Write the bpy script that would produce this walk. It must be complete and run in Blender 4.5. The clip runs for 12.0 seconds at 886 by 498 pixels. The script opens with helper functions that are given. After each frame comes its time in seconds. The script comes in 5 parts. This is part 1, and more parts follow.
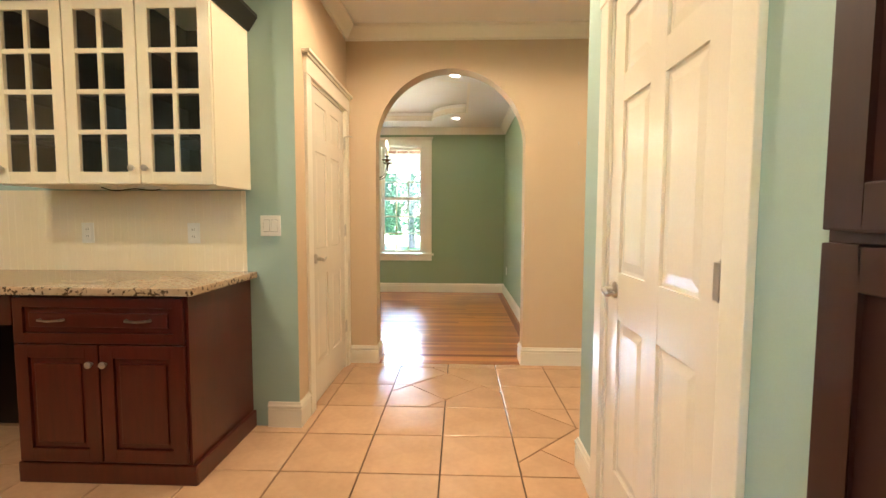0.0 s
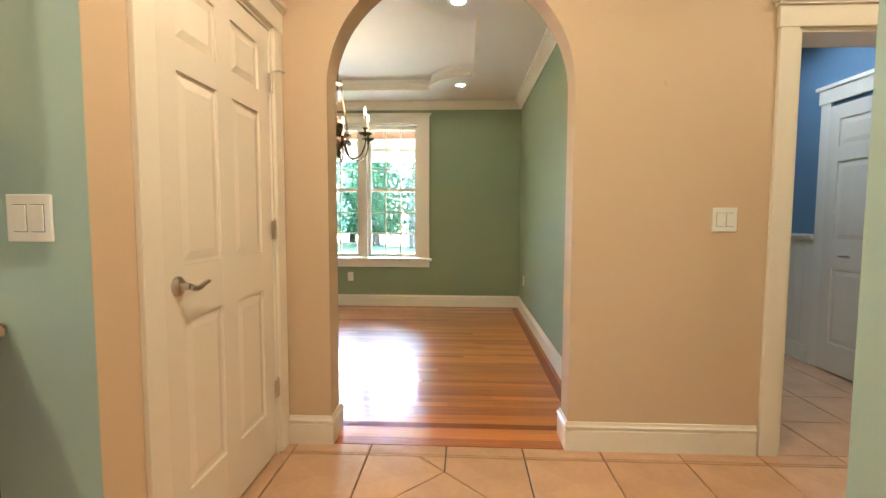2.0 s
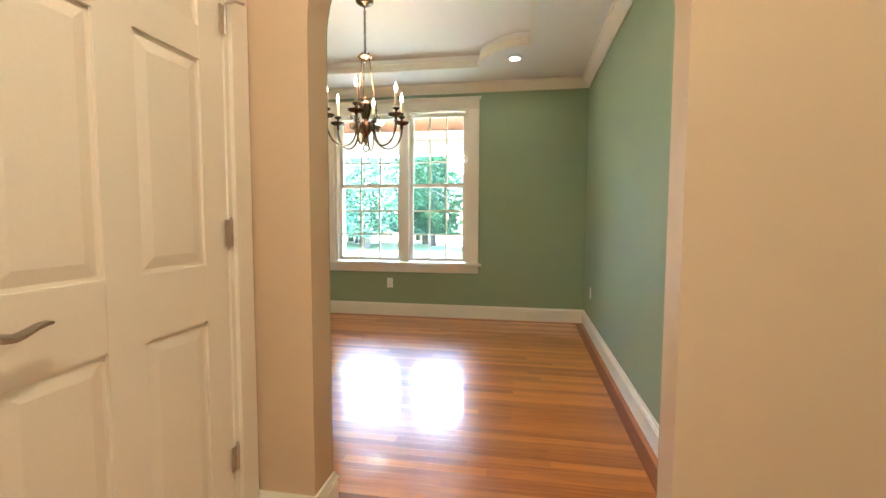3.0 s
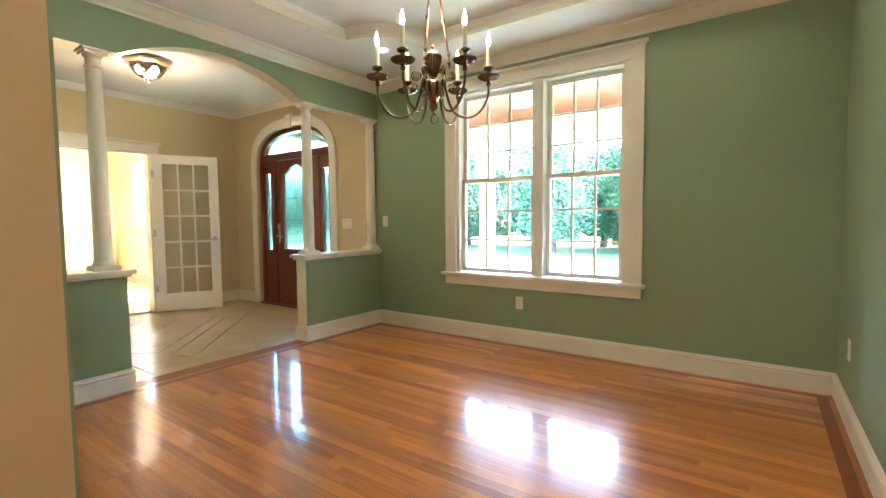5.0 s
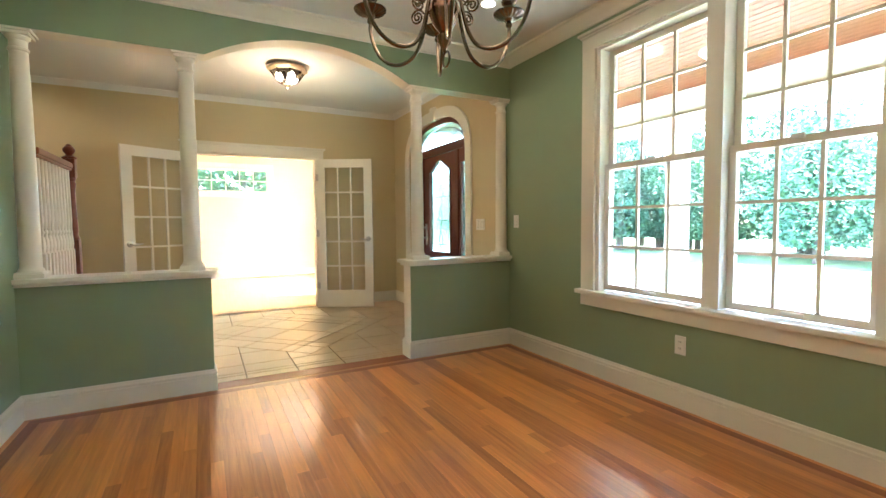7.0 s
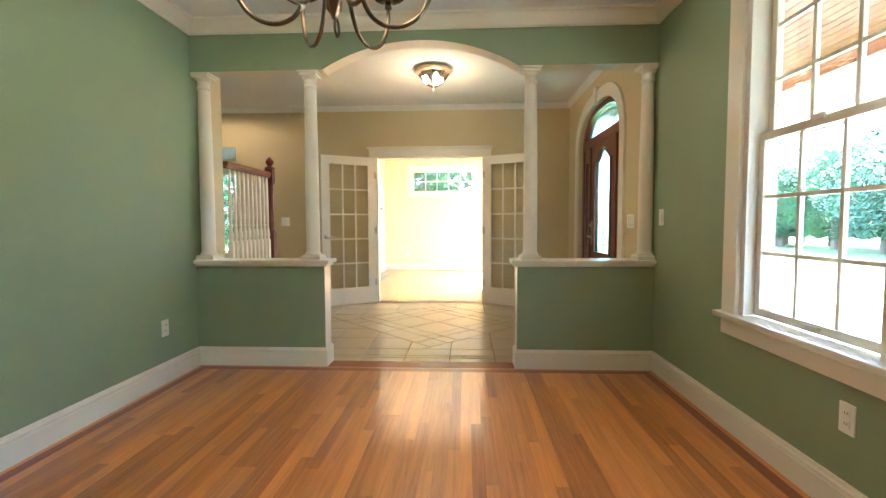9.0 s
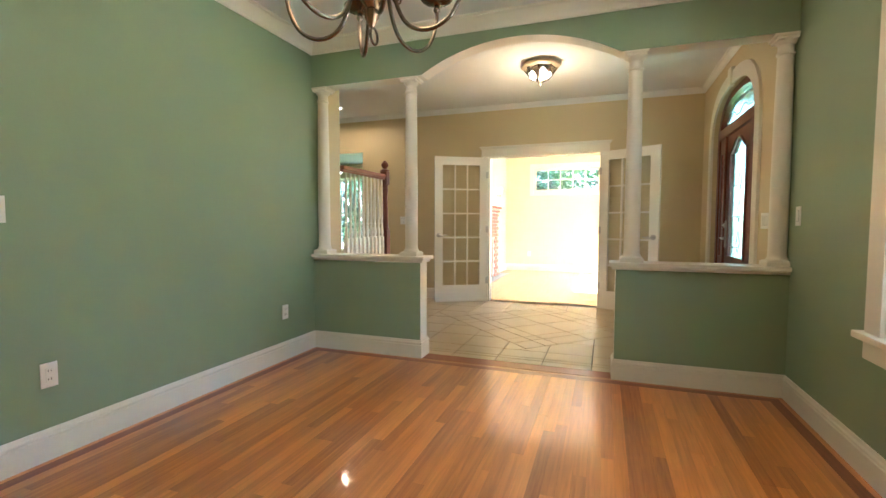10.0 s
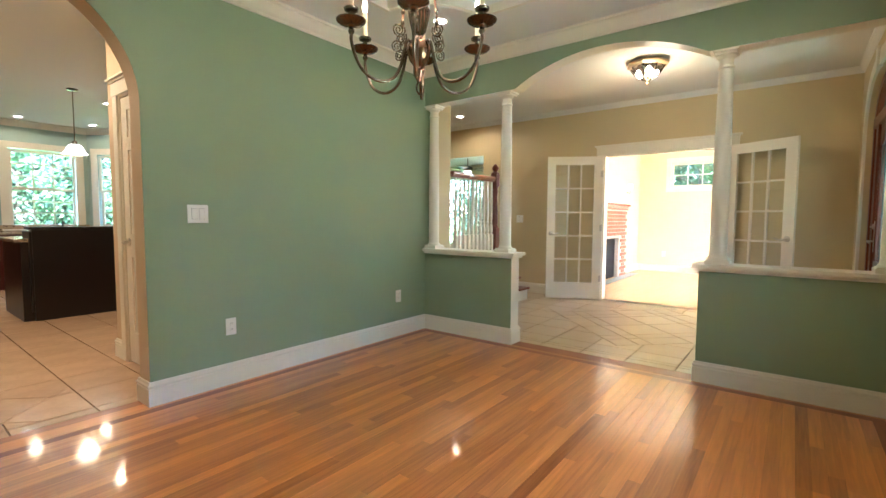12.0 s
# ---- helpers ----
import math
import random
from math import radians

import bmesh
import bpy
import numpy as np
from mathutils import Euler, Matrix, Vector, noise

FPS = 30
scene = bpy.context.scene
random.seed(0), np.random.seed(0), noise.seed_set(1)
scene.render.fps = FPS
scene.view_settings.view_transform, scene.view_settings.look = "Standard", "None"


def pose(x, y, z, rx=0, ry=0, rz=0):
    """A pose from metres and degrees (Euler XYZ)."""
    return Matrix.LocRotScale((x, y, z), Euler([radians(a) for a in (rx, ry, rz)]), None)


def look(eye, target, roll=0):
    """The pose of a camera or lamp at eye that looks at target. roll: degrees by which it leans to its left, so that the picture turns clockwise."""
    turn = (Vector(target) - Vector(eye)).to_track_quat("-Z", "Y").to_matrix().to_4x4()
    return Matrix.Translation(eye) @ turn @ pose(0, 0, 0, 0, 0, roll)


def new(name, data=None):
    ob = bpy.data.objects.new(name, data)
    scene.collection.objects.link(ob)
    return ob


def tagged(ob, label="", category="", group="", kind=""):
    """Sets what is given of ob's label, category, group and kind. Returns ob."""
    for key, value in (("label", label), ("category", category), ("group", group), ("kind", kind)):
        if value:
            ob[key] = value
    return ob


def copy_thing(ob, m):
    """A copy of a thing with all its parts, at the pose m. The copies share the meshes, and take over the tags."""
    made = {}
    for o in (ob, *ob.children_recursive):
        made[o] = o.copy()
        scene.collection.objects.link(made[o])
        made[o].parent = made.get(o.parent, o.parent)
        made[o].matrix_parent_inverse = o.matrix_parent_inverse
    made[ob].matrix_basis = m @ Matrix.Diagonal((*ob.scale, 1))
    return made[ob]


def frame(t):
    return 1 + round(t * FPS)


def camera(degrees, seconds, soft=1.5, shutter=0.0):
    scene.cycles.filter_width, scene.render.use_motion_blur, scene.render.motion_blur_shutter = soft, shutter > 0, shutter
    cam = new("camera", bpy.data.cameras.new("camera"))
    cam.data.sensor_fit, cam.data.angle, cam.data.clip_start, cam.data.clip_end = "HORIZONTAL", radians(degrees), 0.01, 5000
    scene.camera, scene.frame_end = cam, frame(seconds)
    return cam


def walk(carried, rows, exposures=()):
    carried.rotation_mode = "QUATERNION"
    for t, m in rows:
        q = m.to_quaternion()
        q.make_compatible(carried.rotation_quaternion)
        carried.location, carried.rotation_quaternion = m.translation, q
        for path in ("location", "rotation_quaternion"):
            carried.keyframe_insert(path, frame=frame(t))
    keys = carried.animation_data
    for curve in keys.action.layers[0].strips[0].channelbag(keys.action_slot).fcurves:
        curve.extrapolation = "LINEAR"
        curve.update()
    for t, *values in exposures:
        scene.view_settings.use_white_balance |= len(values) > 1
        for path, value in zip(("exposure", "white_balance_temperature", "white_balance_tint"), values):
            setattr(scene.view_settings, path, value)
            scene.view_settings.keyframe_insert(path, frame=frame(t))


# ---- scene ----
cam = camera(88.7, 12.0)
PATH = [
    (0, (0.123, -0.109, 1.236), (0.051, 1.885, 1.101), 0.2),
    (0.5, (0.135, 0.218, 1.23), (0.062, 2.211, 1.087), 0.2),
    (1, (0.152, 0.577, 1.219), (0.074, 2.57, 1.077), 0.0),
    (1.5, (0.126, 0.983, 1.21), (0.054, 2.976, 1.07), 0.1),
    (2, (0.117, 1.382, 1.195), (0.027, 3.375, 1.057), 0.2),
    (2.5, (0.117, 1.773, 1.185), (-0.077, 3.759, 1.049), 0.3),
    (4.5, (0.479, 3.262, 1.197), (-0.459, 5.023, 1.06), -0.5),
    (5, (0.429, 3.57, 1.167), (-0.718, 5.205, 1.045), -0.5),
    (5.5, (0.395, 3.909, 1.189), (-0.945, 5.388, 1.06), -0.6),
    (6, (0.378, 4.211, 1.17), (-1.135, 5.514, 1.054), -0.5),
    (6.5, (0.371, 4.556, 1.164), (-1.292, 5.662, 1.047), -0.6),
    (7, (0.358, 4.847, 1.157), (-1.409, 5.777, 1.047), -0.5),
    (9, (0.334, 5.994, 1.135), (-1.661, 5.895, 1.023), -0.2),
    (9.5, (0.286, 6.155, 1.139), (-1.672, 5.765, 1.022), -0.0),
    (10, (0.278, 6.318, 1.127), (-1.602, 5.646, 1.014), 0.1),
    (10.5, (0.324, 6.485, 1.12), (-1.454, 5.576, 1.005), 0.1),
    (11, (0.381, 6.666, 1.135), (-1.304, 5.596, 1.013), 0.2),
    (11.5, (0.432, 6.817, 1.139), (-1.187, 5.649, 1.014), 0.2),
    (12, (0.478, 6.921, 1.16), (-1.1, 5.699, 1.028), 0.3),
]
walk(cam, [(t, look(eye, target, roll)) for t, eye, target, roll in PATH], [(0, 5.94, 5720, 9), (2.4, 5.82, 5520, 9), (4.4, 5.80, 5350, 9), (7, 5.66, 5400, 9), (9, 5.62, 5430, 9), (12, 5.66, 5330, 9)])

# ---- world and sun ----
world = bpy.data.worlds.new("sky")
scene.world = world
world.use_nodes = True
wn = world.node_tree
sky = wn.nodes.new("ShaderNodeTexSky")
sky.sky_type, sky.sun_disc = "NISHITA", False
sky.sun_elevation, sky.sun_rotation = radians(50), radians(-15)
wn.links.new(sky.outputs[0], wn.nodes["Background"].inputs[0])
wn.nodes["Background"].inputs[1].default_value = 0.15
sun = new("sun", bpy.data.lights.new("sun", "SUN"))
sun.data.energy, sun.data.angle, sun.data.color = 2.6, radians(0.5), (1, 0.95, 0.86)
sun.matrix_basis = look((-4, 40, 50), (-14, 3, 0))


def lamp(name, kind, power, color, m, size=0.1, spot=None):
    ob = new(name, bpy.data.lights.new(name, kind))
    ob.data.energy, ob.data.color = power, color
    ob.data.shadow_soft_size = size
    if spot:
        ob.data.spot_size, ob.data.spot_blend = radians(spot), 0.35
    ob.matrix_basis = m
    return ob


WARM = (1.0, 0.72, 0.42)

# ---- materials ----
def mat(name, color, rough=0.5, metal=0.0, vary=0.08, scale=3.0, bump=0.0, bscale=80.0, coat=0.0, rand=0.0, fine=0.04):
    m = bpy.data.materials.new(name)
    m.use_nodes = True
    n, l = m.node_tree.nodes, m.node_tree.links
    b = n["Principled BSDF"]
    b.inputs["Roughness"].default_value, b.inputs["Metallic"].default_value = rough, metal
    b.inputs["Coat Weight"].default_value, b.inputs["Coat Roughness"].default_value = coat, 0.06
    tc = n.new("ShaderNodeTexCoord")
    big, small = n.new("ShaderNodeTexNoise"), n.new("ShaderNodeTexNoise")
    big.inputs["Scale"].default_value, small.inputs["Scale"].default_value = scale, bscale
    big.inputs["Detail"].default_value, small.inputs["Detail"].default_value = 4, 6
    l.new(tc.outputs["Object"], big.inputs["Vector"])
    l.new(tc.outputs["Object"], small.inputs["Vector"])
    rmp = n.new("ShaderNodeMapRange")
    rmp.inputs["To Min"].default_value, rmp.inputs["To Max"].default_value = 1 - vary, 1 + vary
    l.new(big.outputs["Fac"], rmp.inputs["Value"])
    r2 = n.new("ShaderNodeMapRange")
    r2.inputs["To Min"].default_value, r2.inputs["To Max"].default_value = 1 - fine, 1 + fine
    l.new(small.outputs["Fac"], r2.inputs["Value"])
    mul = n.new("ShaderNodeMath")
    mul.operation = "MULTIPLY"
    l.new(rmp.outputs[0], mul.inputs[0])
    l.new(r2.outputs[0], mul.inputs[1])
    last = mul.outputs[0]
    if rand:
        oi = n.new("ShaderNodeObjectInfo")
        r3 = n.new("ShaderNodeMapRange")
        r3.inputs["To Min"].default_value, r3.inputs["To Max"].default_value = 1 - rand, 1 + rand
        l.new(oi.outputs["Random"], r3.inputs["Value"])
        m2 = n.new("ShaderNodeMath")
        m2.operation = "MULTIPLY"
        l.new(last, m2.inputs[0])
        l.new(r3.outputs[0], m2.inputs[1])
        last = m2.outputs[0]
    vm = n.new("ShaderNodeVectorMath")
    vm.operation = "SCALE"
    vm.inputs[0].default_value = color[:3]
    l.new(last, vm.inputs["Scale"])
    l.new(vm.outputs[0], b.inputs["Base Color"])
    if bump:
        bp = n.new("ShaderNodeBump")
        bp.inputs["Strength"].default_value, bp.inputs["Distance"].default_value = bump, 0.002
        l.new(small.outputs["Fac"], bp.inputs["Height"])
        l.new(bp.outputs[0], b.inputs["Normal"])
    return m


def wood(name, dark, light, rough=0.35, coat=0.3, axis=0, rand=0.15, stretch=0.08, grain=60, mix=None):
    """Grain along one local axis, with a tone of its own for each piece."""
    m = bpy.data.materials.new(name)
    m.use_nodes = True
    n, l = m.node_tree.nodes, m.node_tree.links
    b = n["Principled BSDF"]
    b.inputs["Roughness"].default_value = rough
    b.inputs["Coat Weight"].default_value, b.inputs["Coat Roughness"].default_value = coat, 0.08
    tc, mp = n.new("ShaderNodeTexCoord"), n.new("ShaderNodeMapping")
    sc = [1.0, 1.0, 1.0]
    sc[axis] = stretch
    mp.inputs["Scale"].default_value = sc
    oi = n.new("ShaderNodeObjectInfo")
    cv = n.new("ShaderNodeCombineXYZ")
    off = n.new("ShaderNodeMath")
    off.operation = "MULTIPLY"
    off.inputs[1].default_value = 37.0
    l.new(oi.outputs["Random"], off.inputs[0])
    l.new(off.outputs[0], cv.inputs[0]), l.new(off.outputs[0], cv.inputs[1])
    l.new(cv.outputs[0], mp.inputs["Location"])
    l.new(tc.outputs["Object"], mp.inputs["Vector"])
    ns, nb = n.new("ShaderNodeTexNoise"), n.new("ShaderNodeTexNoise")
    ns.inputs["Scale"].default_value, ns.inputs["Detail"].default_value, ns.inputs["Distortion"].default_value = grain, 5, 0.6
    nb.inputs["Scale"].default_value, nb.inputs["Detail"].default_value = grain * 0.15, 3
    l.new(mp.outputs[0], ns.inputs["Vector"]), l.new(mp.outputs[0], nb.inputs["Vector"])
    add = n.new("ShaderNodeMath")
    add.operation = "MULTIPLY_ADD"
    add.inputs[1].default_value = 0.6
    l.new(ns.outputs["Fac"], add.inputs[0])
    r3 = n.new("ShaderNodeMapRange")
    r3.inputs["To Min"].default_value, r3.inputs["To Max"].default_value = 0.2 - rand, 0.2 + rand
    l.new(oi.outputs["Random"], r3.inputs["Value"])
    a2 = n.new("ShaderNodeMath")
    a2.operation = "MULTIPLY_ADD"
    a2.inputs[1].default_value = 0.35
    l.new(nb.outputs["Fac"], a2.inputs[0])
    l.new(r3.outputs[0], a2.inputs[2])
    l.new(a2.outputs[0], add.inputs[2])
    cr = n.new("ShaderNodeValToRGB")
    cr.color_ramp.elements[0].color, cr.color_ramp.elements[1].color = (*dark, 1), (*light, 1)
    cr.color_ramp.elements[0].position, cr.color_ramp.elements[1].position = 0.25, 0.95
    l.new(add.outputs[0], cr.inputs[0])
    l.new(cr.outputs[0], b.inputs["Base Color"])
    bp = n.new("ShaderNodeBump")
    bp.inputs["Strength"].default_value, bp.inputs["Distance"].default_value = 0.08, 0.001
    l.new(ns.outputs["Fac"], bp.inputs["Height"])
    l.new(bp.outputs[0], b.inputs["Normal"])
    return m


def glass(name, tint=(0.98, 0.99, 0.985)):
    m = bpy.data.materials.new(name)
    m.use_nodes = True
    b = m.node_tree.nodes["Principled BSDF"]
    b.inputs["Base Color"].default_value = (*tint, 1)
    b.inputs["Roughness"].default_value, b.inputs["Transmission Weight"].default_value, b.inputs["IOR"].default_value = 0.0, 1.0, 1.45
    return m


def frosted(name, tint, rough, scale):
    m = mat(name, tint, rough, 0, 0.02, 3, 0.6, scale)
    b = m.node_tree.nodes["Principled BSDF"]
    b.inputs["Transmission Weight"].default_value, b.inputs["IOR"].default_value = 0.95, 1.3
    return m


def glow(name, color, power):
    m = bpy.data.materials.new(name)
    m.use_nodes = True
    b = m.node_tree.nodes["Principled BSDF"]
    b.inputs["Base Color"].default_value = (*color, 1)
    b.inputs["Emission Color"].default_value = (*color, 1)
    b.inputs["Emission Strength"].default_value = power
    return m


GREEN = mat("sage_green_paint", (0.27, 0.345, 0.215), 0.55, 0, 0.03, 1.5, 0.12, 260)
TAN = mat("tan_paint", (0.62, 0.51, 0.30), 0.6, 0, 0.03, 1.5, 0.12, 260)
BEIGE = mat("beige_paint", (0.62, 0.475, 0.315), 0.6, 0, 0.03, 1.5, 0.12, 260)
TEAL = mat("blue_green_paint", (0.34, 0.46, 0.42), 0.55, 0, 0.03, 1.5, 0.12, 260)
BLUE = mat("blue_paint", (0.13, 0.22, 0.33), 0.6, 0, 0.03, 1.5, 0.12, 260)
YELLOW = mat("pale_yellow_paint", (0.75, 0.68, 0.44), 0.6, 0, 0.03, 1.5, 0.12, 260)
CEIL = mat("ceiling_paint", (0.80, 0.79, 0.76), 0.8, 0, 0.02, 1.2, 0.1, 200)
TRIM = mat("cream_trim_paint", (0.80, 0.75, 0.64), 0.28, 0, 0.03, 2.5, 0.04, 120)
DOORW = mat("white_door_paint", (0.82, 0.76, 0.65), 0.25, 0, 0.03, 2.0, 0.05, 120)
CABW = mat("cream_cabinet_paint", (0.80, 0.72, 0.56), 0.3, 0, 0.04, 3.0, 0.05, 120)
PLATE = mat("white_plastic", (0.82, 0.81, 0.76), 0.3, 0, 0.02, 8.0)
GAP = mat("dark_slot", (0.05, 0.045, 0.04), 0.6)
OAK = wood("honey_oak", (0.28, 0.066, 0.012), (0.84, 0.305, 0.066), 0.34, 1.0, 0, 0.23, 0.05, 60)
CHERRYSTRIP = wood("dark_cherry_strip", (0.17, 0.04, 0.010), (0.34, 0.095, 0.025), 0.5, 0.5, 0, 0.1, 0.06, 70)
CHERRY = wood("red_cherry", (0.026, 0.004, 0.002), (0.09, 0.012, 0.006), 0.3, 0.25, 2, 0.06, 0.1, 40)
MAHOG = wood("mahogany", (0.07, 0.013, 0.008), (0.19, 0.04, 0.02), 0.3, 0.3, 2, 0.06, 0.1, 40)
REDOAK = wood("handrail_wood", (0.14, 0.035, 0.015), (0.30, 0.09, 0.035), 0.3, 0.3, 0, 0.06, 0.1, 40)
CEDAR = wood("cedar_boards", (0.095, 0.023, 0.004), (0.18, 0.05, 0.010), 0.6, 0.0, 0, 0.15, 0.06, 40)
DKCHERRY = wood("dark_cherry", (0.010, 0.002, 0.0015), (0.034, 0.007, 0.004), 0.5, 0.0, 2, 0.06, 0.1, 40)
ESPRESSO = mat("espresso_panel", (0.012, 0.008, 0.007), 0.3, 0, 0.15, 6, 0.05, 60)
TILE = mat("terracotta_tile", (0.60, 0.385, 0.235), 0.22, 0, 0.2, 5.0, 0.10, 30, 0, 0.07, 0.10)
TILEF = mat("sand_tile", (0.47, 0.35, 0.21), 0.28, 0, 0.14, 5.0, 0.10, 30, 0, 0.07, 0.10)
GROUT = mat("brown_grout", (0.12, 0.08, 0.055), 0.9, 0, 0.1, 10, 0.3, 200)
NICKEL = mat("satin_nickel", (0.55, 0.51, 0.46), 0.28, 1.0, 0.05, 20)
BRONZE = mat("antique_bronze", (0.19, 0.15, 0.105), 0.27, 1.0, 0.2, 14, 0.1, 90)
COPPER = mat("worn_copper", (0.33, 0.19, 0.12), 0.26, 1.0, 0.2, 10, 0.1, 90)
AGED = mat("aged_brass", (0.46, 0.35, 0.22), 0.4, 0.5, 0.2, 14)
IVORY = mat("candle_sleeve", (0.80, 0.70, 0.52), 0.5, 0, 0.05, 20)
BULB = glow("bulb", (1.0, 0.80, 0.50), 0.5)
CAN = glow("recessed_lens", (1.0, 0.86, 0.66), 0.5)
SHADE = glow("frosted_shade", (1.0, 0.88, 0.68), 0.12)
PANE = glass("window_glass")
LEAD = mat("lead_came", (0.10, 0.10, 0.10), 0.5, 0.6)
FROST = frosted("leaded_glass", (0.33, 0.53, 0.49), 0.14, 24)
# near-black: the shade inside the glazed cabinets, put into the colour
DARKIN = mat("cabinet_inside_shade", (0.012, 0.010, 0.010), 0.7, 0, 0.1, 5)
BRICK = mat("red_brick", (0.36, 0.13, 0.075), 0.85, 0, 0.15, 8, 0.4, 70, 0, 0.2)
MORTAR = mat("mortar", (0.50, 0.46, 0.40), 0.95, 0, 0.1, 10, 0.4, 90)
SLATE = mat("blue_slate", (0.20, 0.24, 0.30), 0.5, 0, 0.12, 6, 0.2, 40)
BLACK = mat("soot_black", (0.012, 0.011, 0.010), 0.8, 0, 0.2, 8)
GRASS = mat("lawn", (0.10, 0.16, 0.04), 0.9, 0, 0.25, 0.6, 0.6, 40)
GRAVEL = mat("pale_drive", (0.42, 0.40, 0.36), 0.9, 0, 0.1, 0.8, 0.4, 60)
CONCRETE = mat("porch_concrete", (0.28, 0.27, 0.25), 0.85, 0, 0.1, 1.5, 0.3, 60)
LEAF = mat("leaves", (0.075, 0.15, 0.075), 0.55, 0, 0.35, 1.2, 0, 30, 0, 0.25)
BARK = mat("bark", (0.12, 0.09, 0.065), 0.9, 0, 0.25, 4, 0.6, 30)
SIDING = mat("siding", (0.62, 0.58, 0.50), 0.7, 0, 0.05, 2)


def granite():
    m = mat("speckled_granite", (0.44, 0.33, 0.22), 0.14, 0, 0.3, 18, 0, 70)
    n, l = m.node_tree.nodes, m.node_tree.links
    v, r, mx = n.new("ShaderNodeTexNoise"), n.new("ShaderNodeValToRGB"), n.new("ShaderNodeMix")
    v.inputs["Scale"].default_value, v.inputs["Detail"].default_value = 55, 6
    tc = n["Texture Coordinate"]
    l.new(tc.outputs["Object"], v.inputs["Vector"])
    r.color_ramp.elements[0].position, r.color_ramp.elements[1].position = 0.38, 0.46
    mx.data_type = "RGBA"
    mx.inputs["A"].default_value = (0.07, 0.045, 0.03, 1)
    b = n["Principled BSDF"]
    src = b.inputs["Base Color"].links[0].from_socket
    l.new(v.outputs["Fac"], r.inputs[0]), l.new(r.outputs[0], mx.inputs["Factor"]), l.new(src, mx.inputs["B"])
    l.new(mx.outputs["Result"], b.inputs["Base Color"])
    return m


GRANITE = granite()


# ---- building helpers ----
def base_of(ob):
    m = Matrix.Identity(4)
    while ob:
        m = ob.matrix_basis @ m
        ob = ob.parent
    return m


def part(name, bm, material, parent=None, label="", bevel=0.0, smooth=False):
    """One mesh; its corners are given in the place's own metres, unless the thing is local."""
    if bevel:
        bmesh.ops.remove_doubles(bm, verts=bm.verts, dist=1e-5)
        bmesh.ops.bevel(bm, geom=[e for e in bm.edges if len(e.link_faces) == 2 and e.calc_face_angle(0) > 0.5], offset=bevel, segments=2, profile=0.6, affect="EDGES")
    bmesh.ops.recalc_face_normals(bm, faces=bm.faces)
    if smooth:
        for f in bm.faces:
            f.smooth = True
    if parent is not None:
        bm.transform(base_of(parent).inverted())
    me = bpy.data.meshes.new(name)
    bm.to_mesh(me)
    bm.free()
    for m in material if isinstance(material, (list, tuple)) else (material,):
        me.materials.append(m)
    if smooth:
        me.set_sharp_from_angle(angle=radians(40))
    ob = new(name, me)
    ob.parent = parent
    if label:
        ob["label"] = label
    return ob


def thing(name, at, label, category, group="", kind=""):
    ob = new(name)
    ob.empty_display_size = 0.05
    ob.matrix_basis = at if isinstance(at, Matrix) else Matrix.Translation(at)
    return tagged(ob, label, category, group, kind)


def boxes(*bs, bm=None):
    bm = bm or bmesh.new()
    for x0, y0, z0, x1, y1, z1 in bs:
        vs = [bm.verts.new((x, y, z)) for z in (z0, z1) for x, y in ((x0, y0), (x1, y0), (x1, y1), (x0, y1))]
        for f in ((0, 3, 2, 1), (4, 5, 6, 7), (0, 1, 5, 4), (1, 2, 6, 5), (2, 3, 7, 6), (3, 0, 4, 7)):
            bm.faces.new([vs[k] for k in f])
    return bm


def prism(points, d, bm=None):
    """A flat outline of 3D points pushed along d."""
    bm = bm or bmesh.new()
    d = Vector(d)
    a = [bm.verts.new(p) for p in points]
    b = [bm.verts.new(Vector(p) + d) for p in points]
    bm.faces.new(a)
    bm.faces.new(b[::-1])
    for k in range(len(a)):
        j = (k + 1) % len(a)
        bm.faces.new((a[k], b[k], b[j], a[j]))
    return bm


def mould(profile, p0, p1, n, m0=0, m1=0, bm=None):
    """A moulding along a wall from p0 to p1; n leads off the wall. Profile: (off the wall, height). m: 1 for an inner mitre, -1 for an outer."""
    bm = bm or bmesh.new()
    p0, p1, n = Vector(p0), Vector(p1), Vector(n)
    u = (p1 - p0).normalized()
    ends = []
    for p, s in ((p0, m0), (p1, -m1)):
        ends.append([bm.verts.new((*(p + n * d + u * s * d), z)) for d, z in profile])
    bm.faces.new(ends[0])
    bm.faces.new(ends[1][::-1])
    for k in range(len(profile)):
        j = (k + 1) % len(profile)
        bm.faces.new((ends[0][k], ends[1][k], ends[1][j], ends[0][j]))
    return bm


def lathe(profile, at, seg=20, bm=None, axis="z"):
    bm = bm or bmesh.new()
    at = Vector(at)
    rings = []
    for r, h in profile:
        ring = []
        for k in range(seg):
            a = 2 * math.pi * k / seg
            c, s = r * math.cos(a), r * math.sin(a)
            ring.append(bm.verts.new(at + Vector({"z": (c, s, h), "y": (c, h, s), "x": (h, c, s)}[axis])))
        rings.append(ring)
    for a, b in zip(rings, rings[1:]):
        for k in range(seg):
            j = (k + 1) % seg
            bm.faces.new((a[k], a[j], b[j], b[k]))
    bm.faces.new(rings[0][::-1])
    bm.faces.new(rings[-1])
    return bm


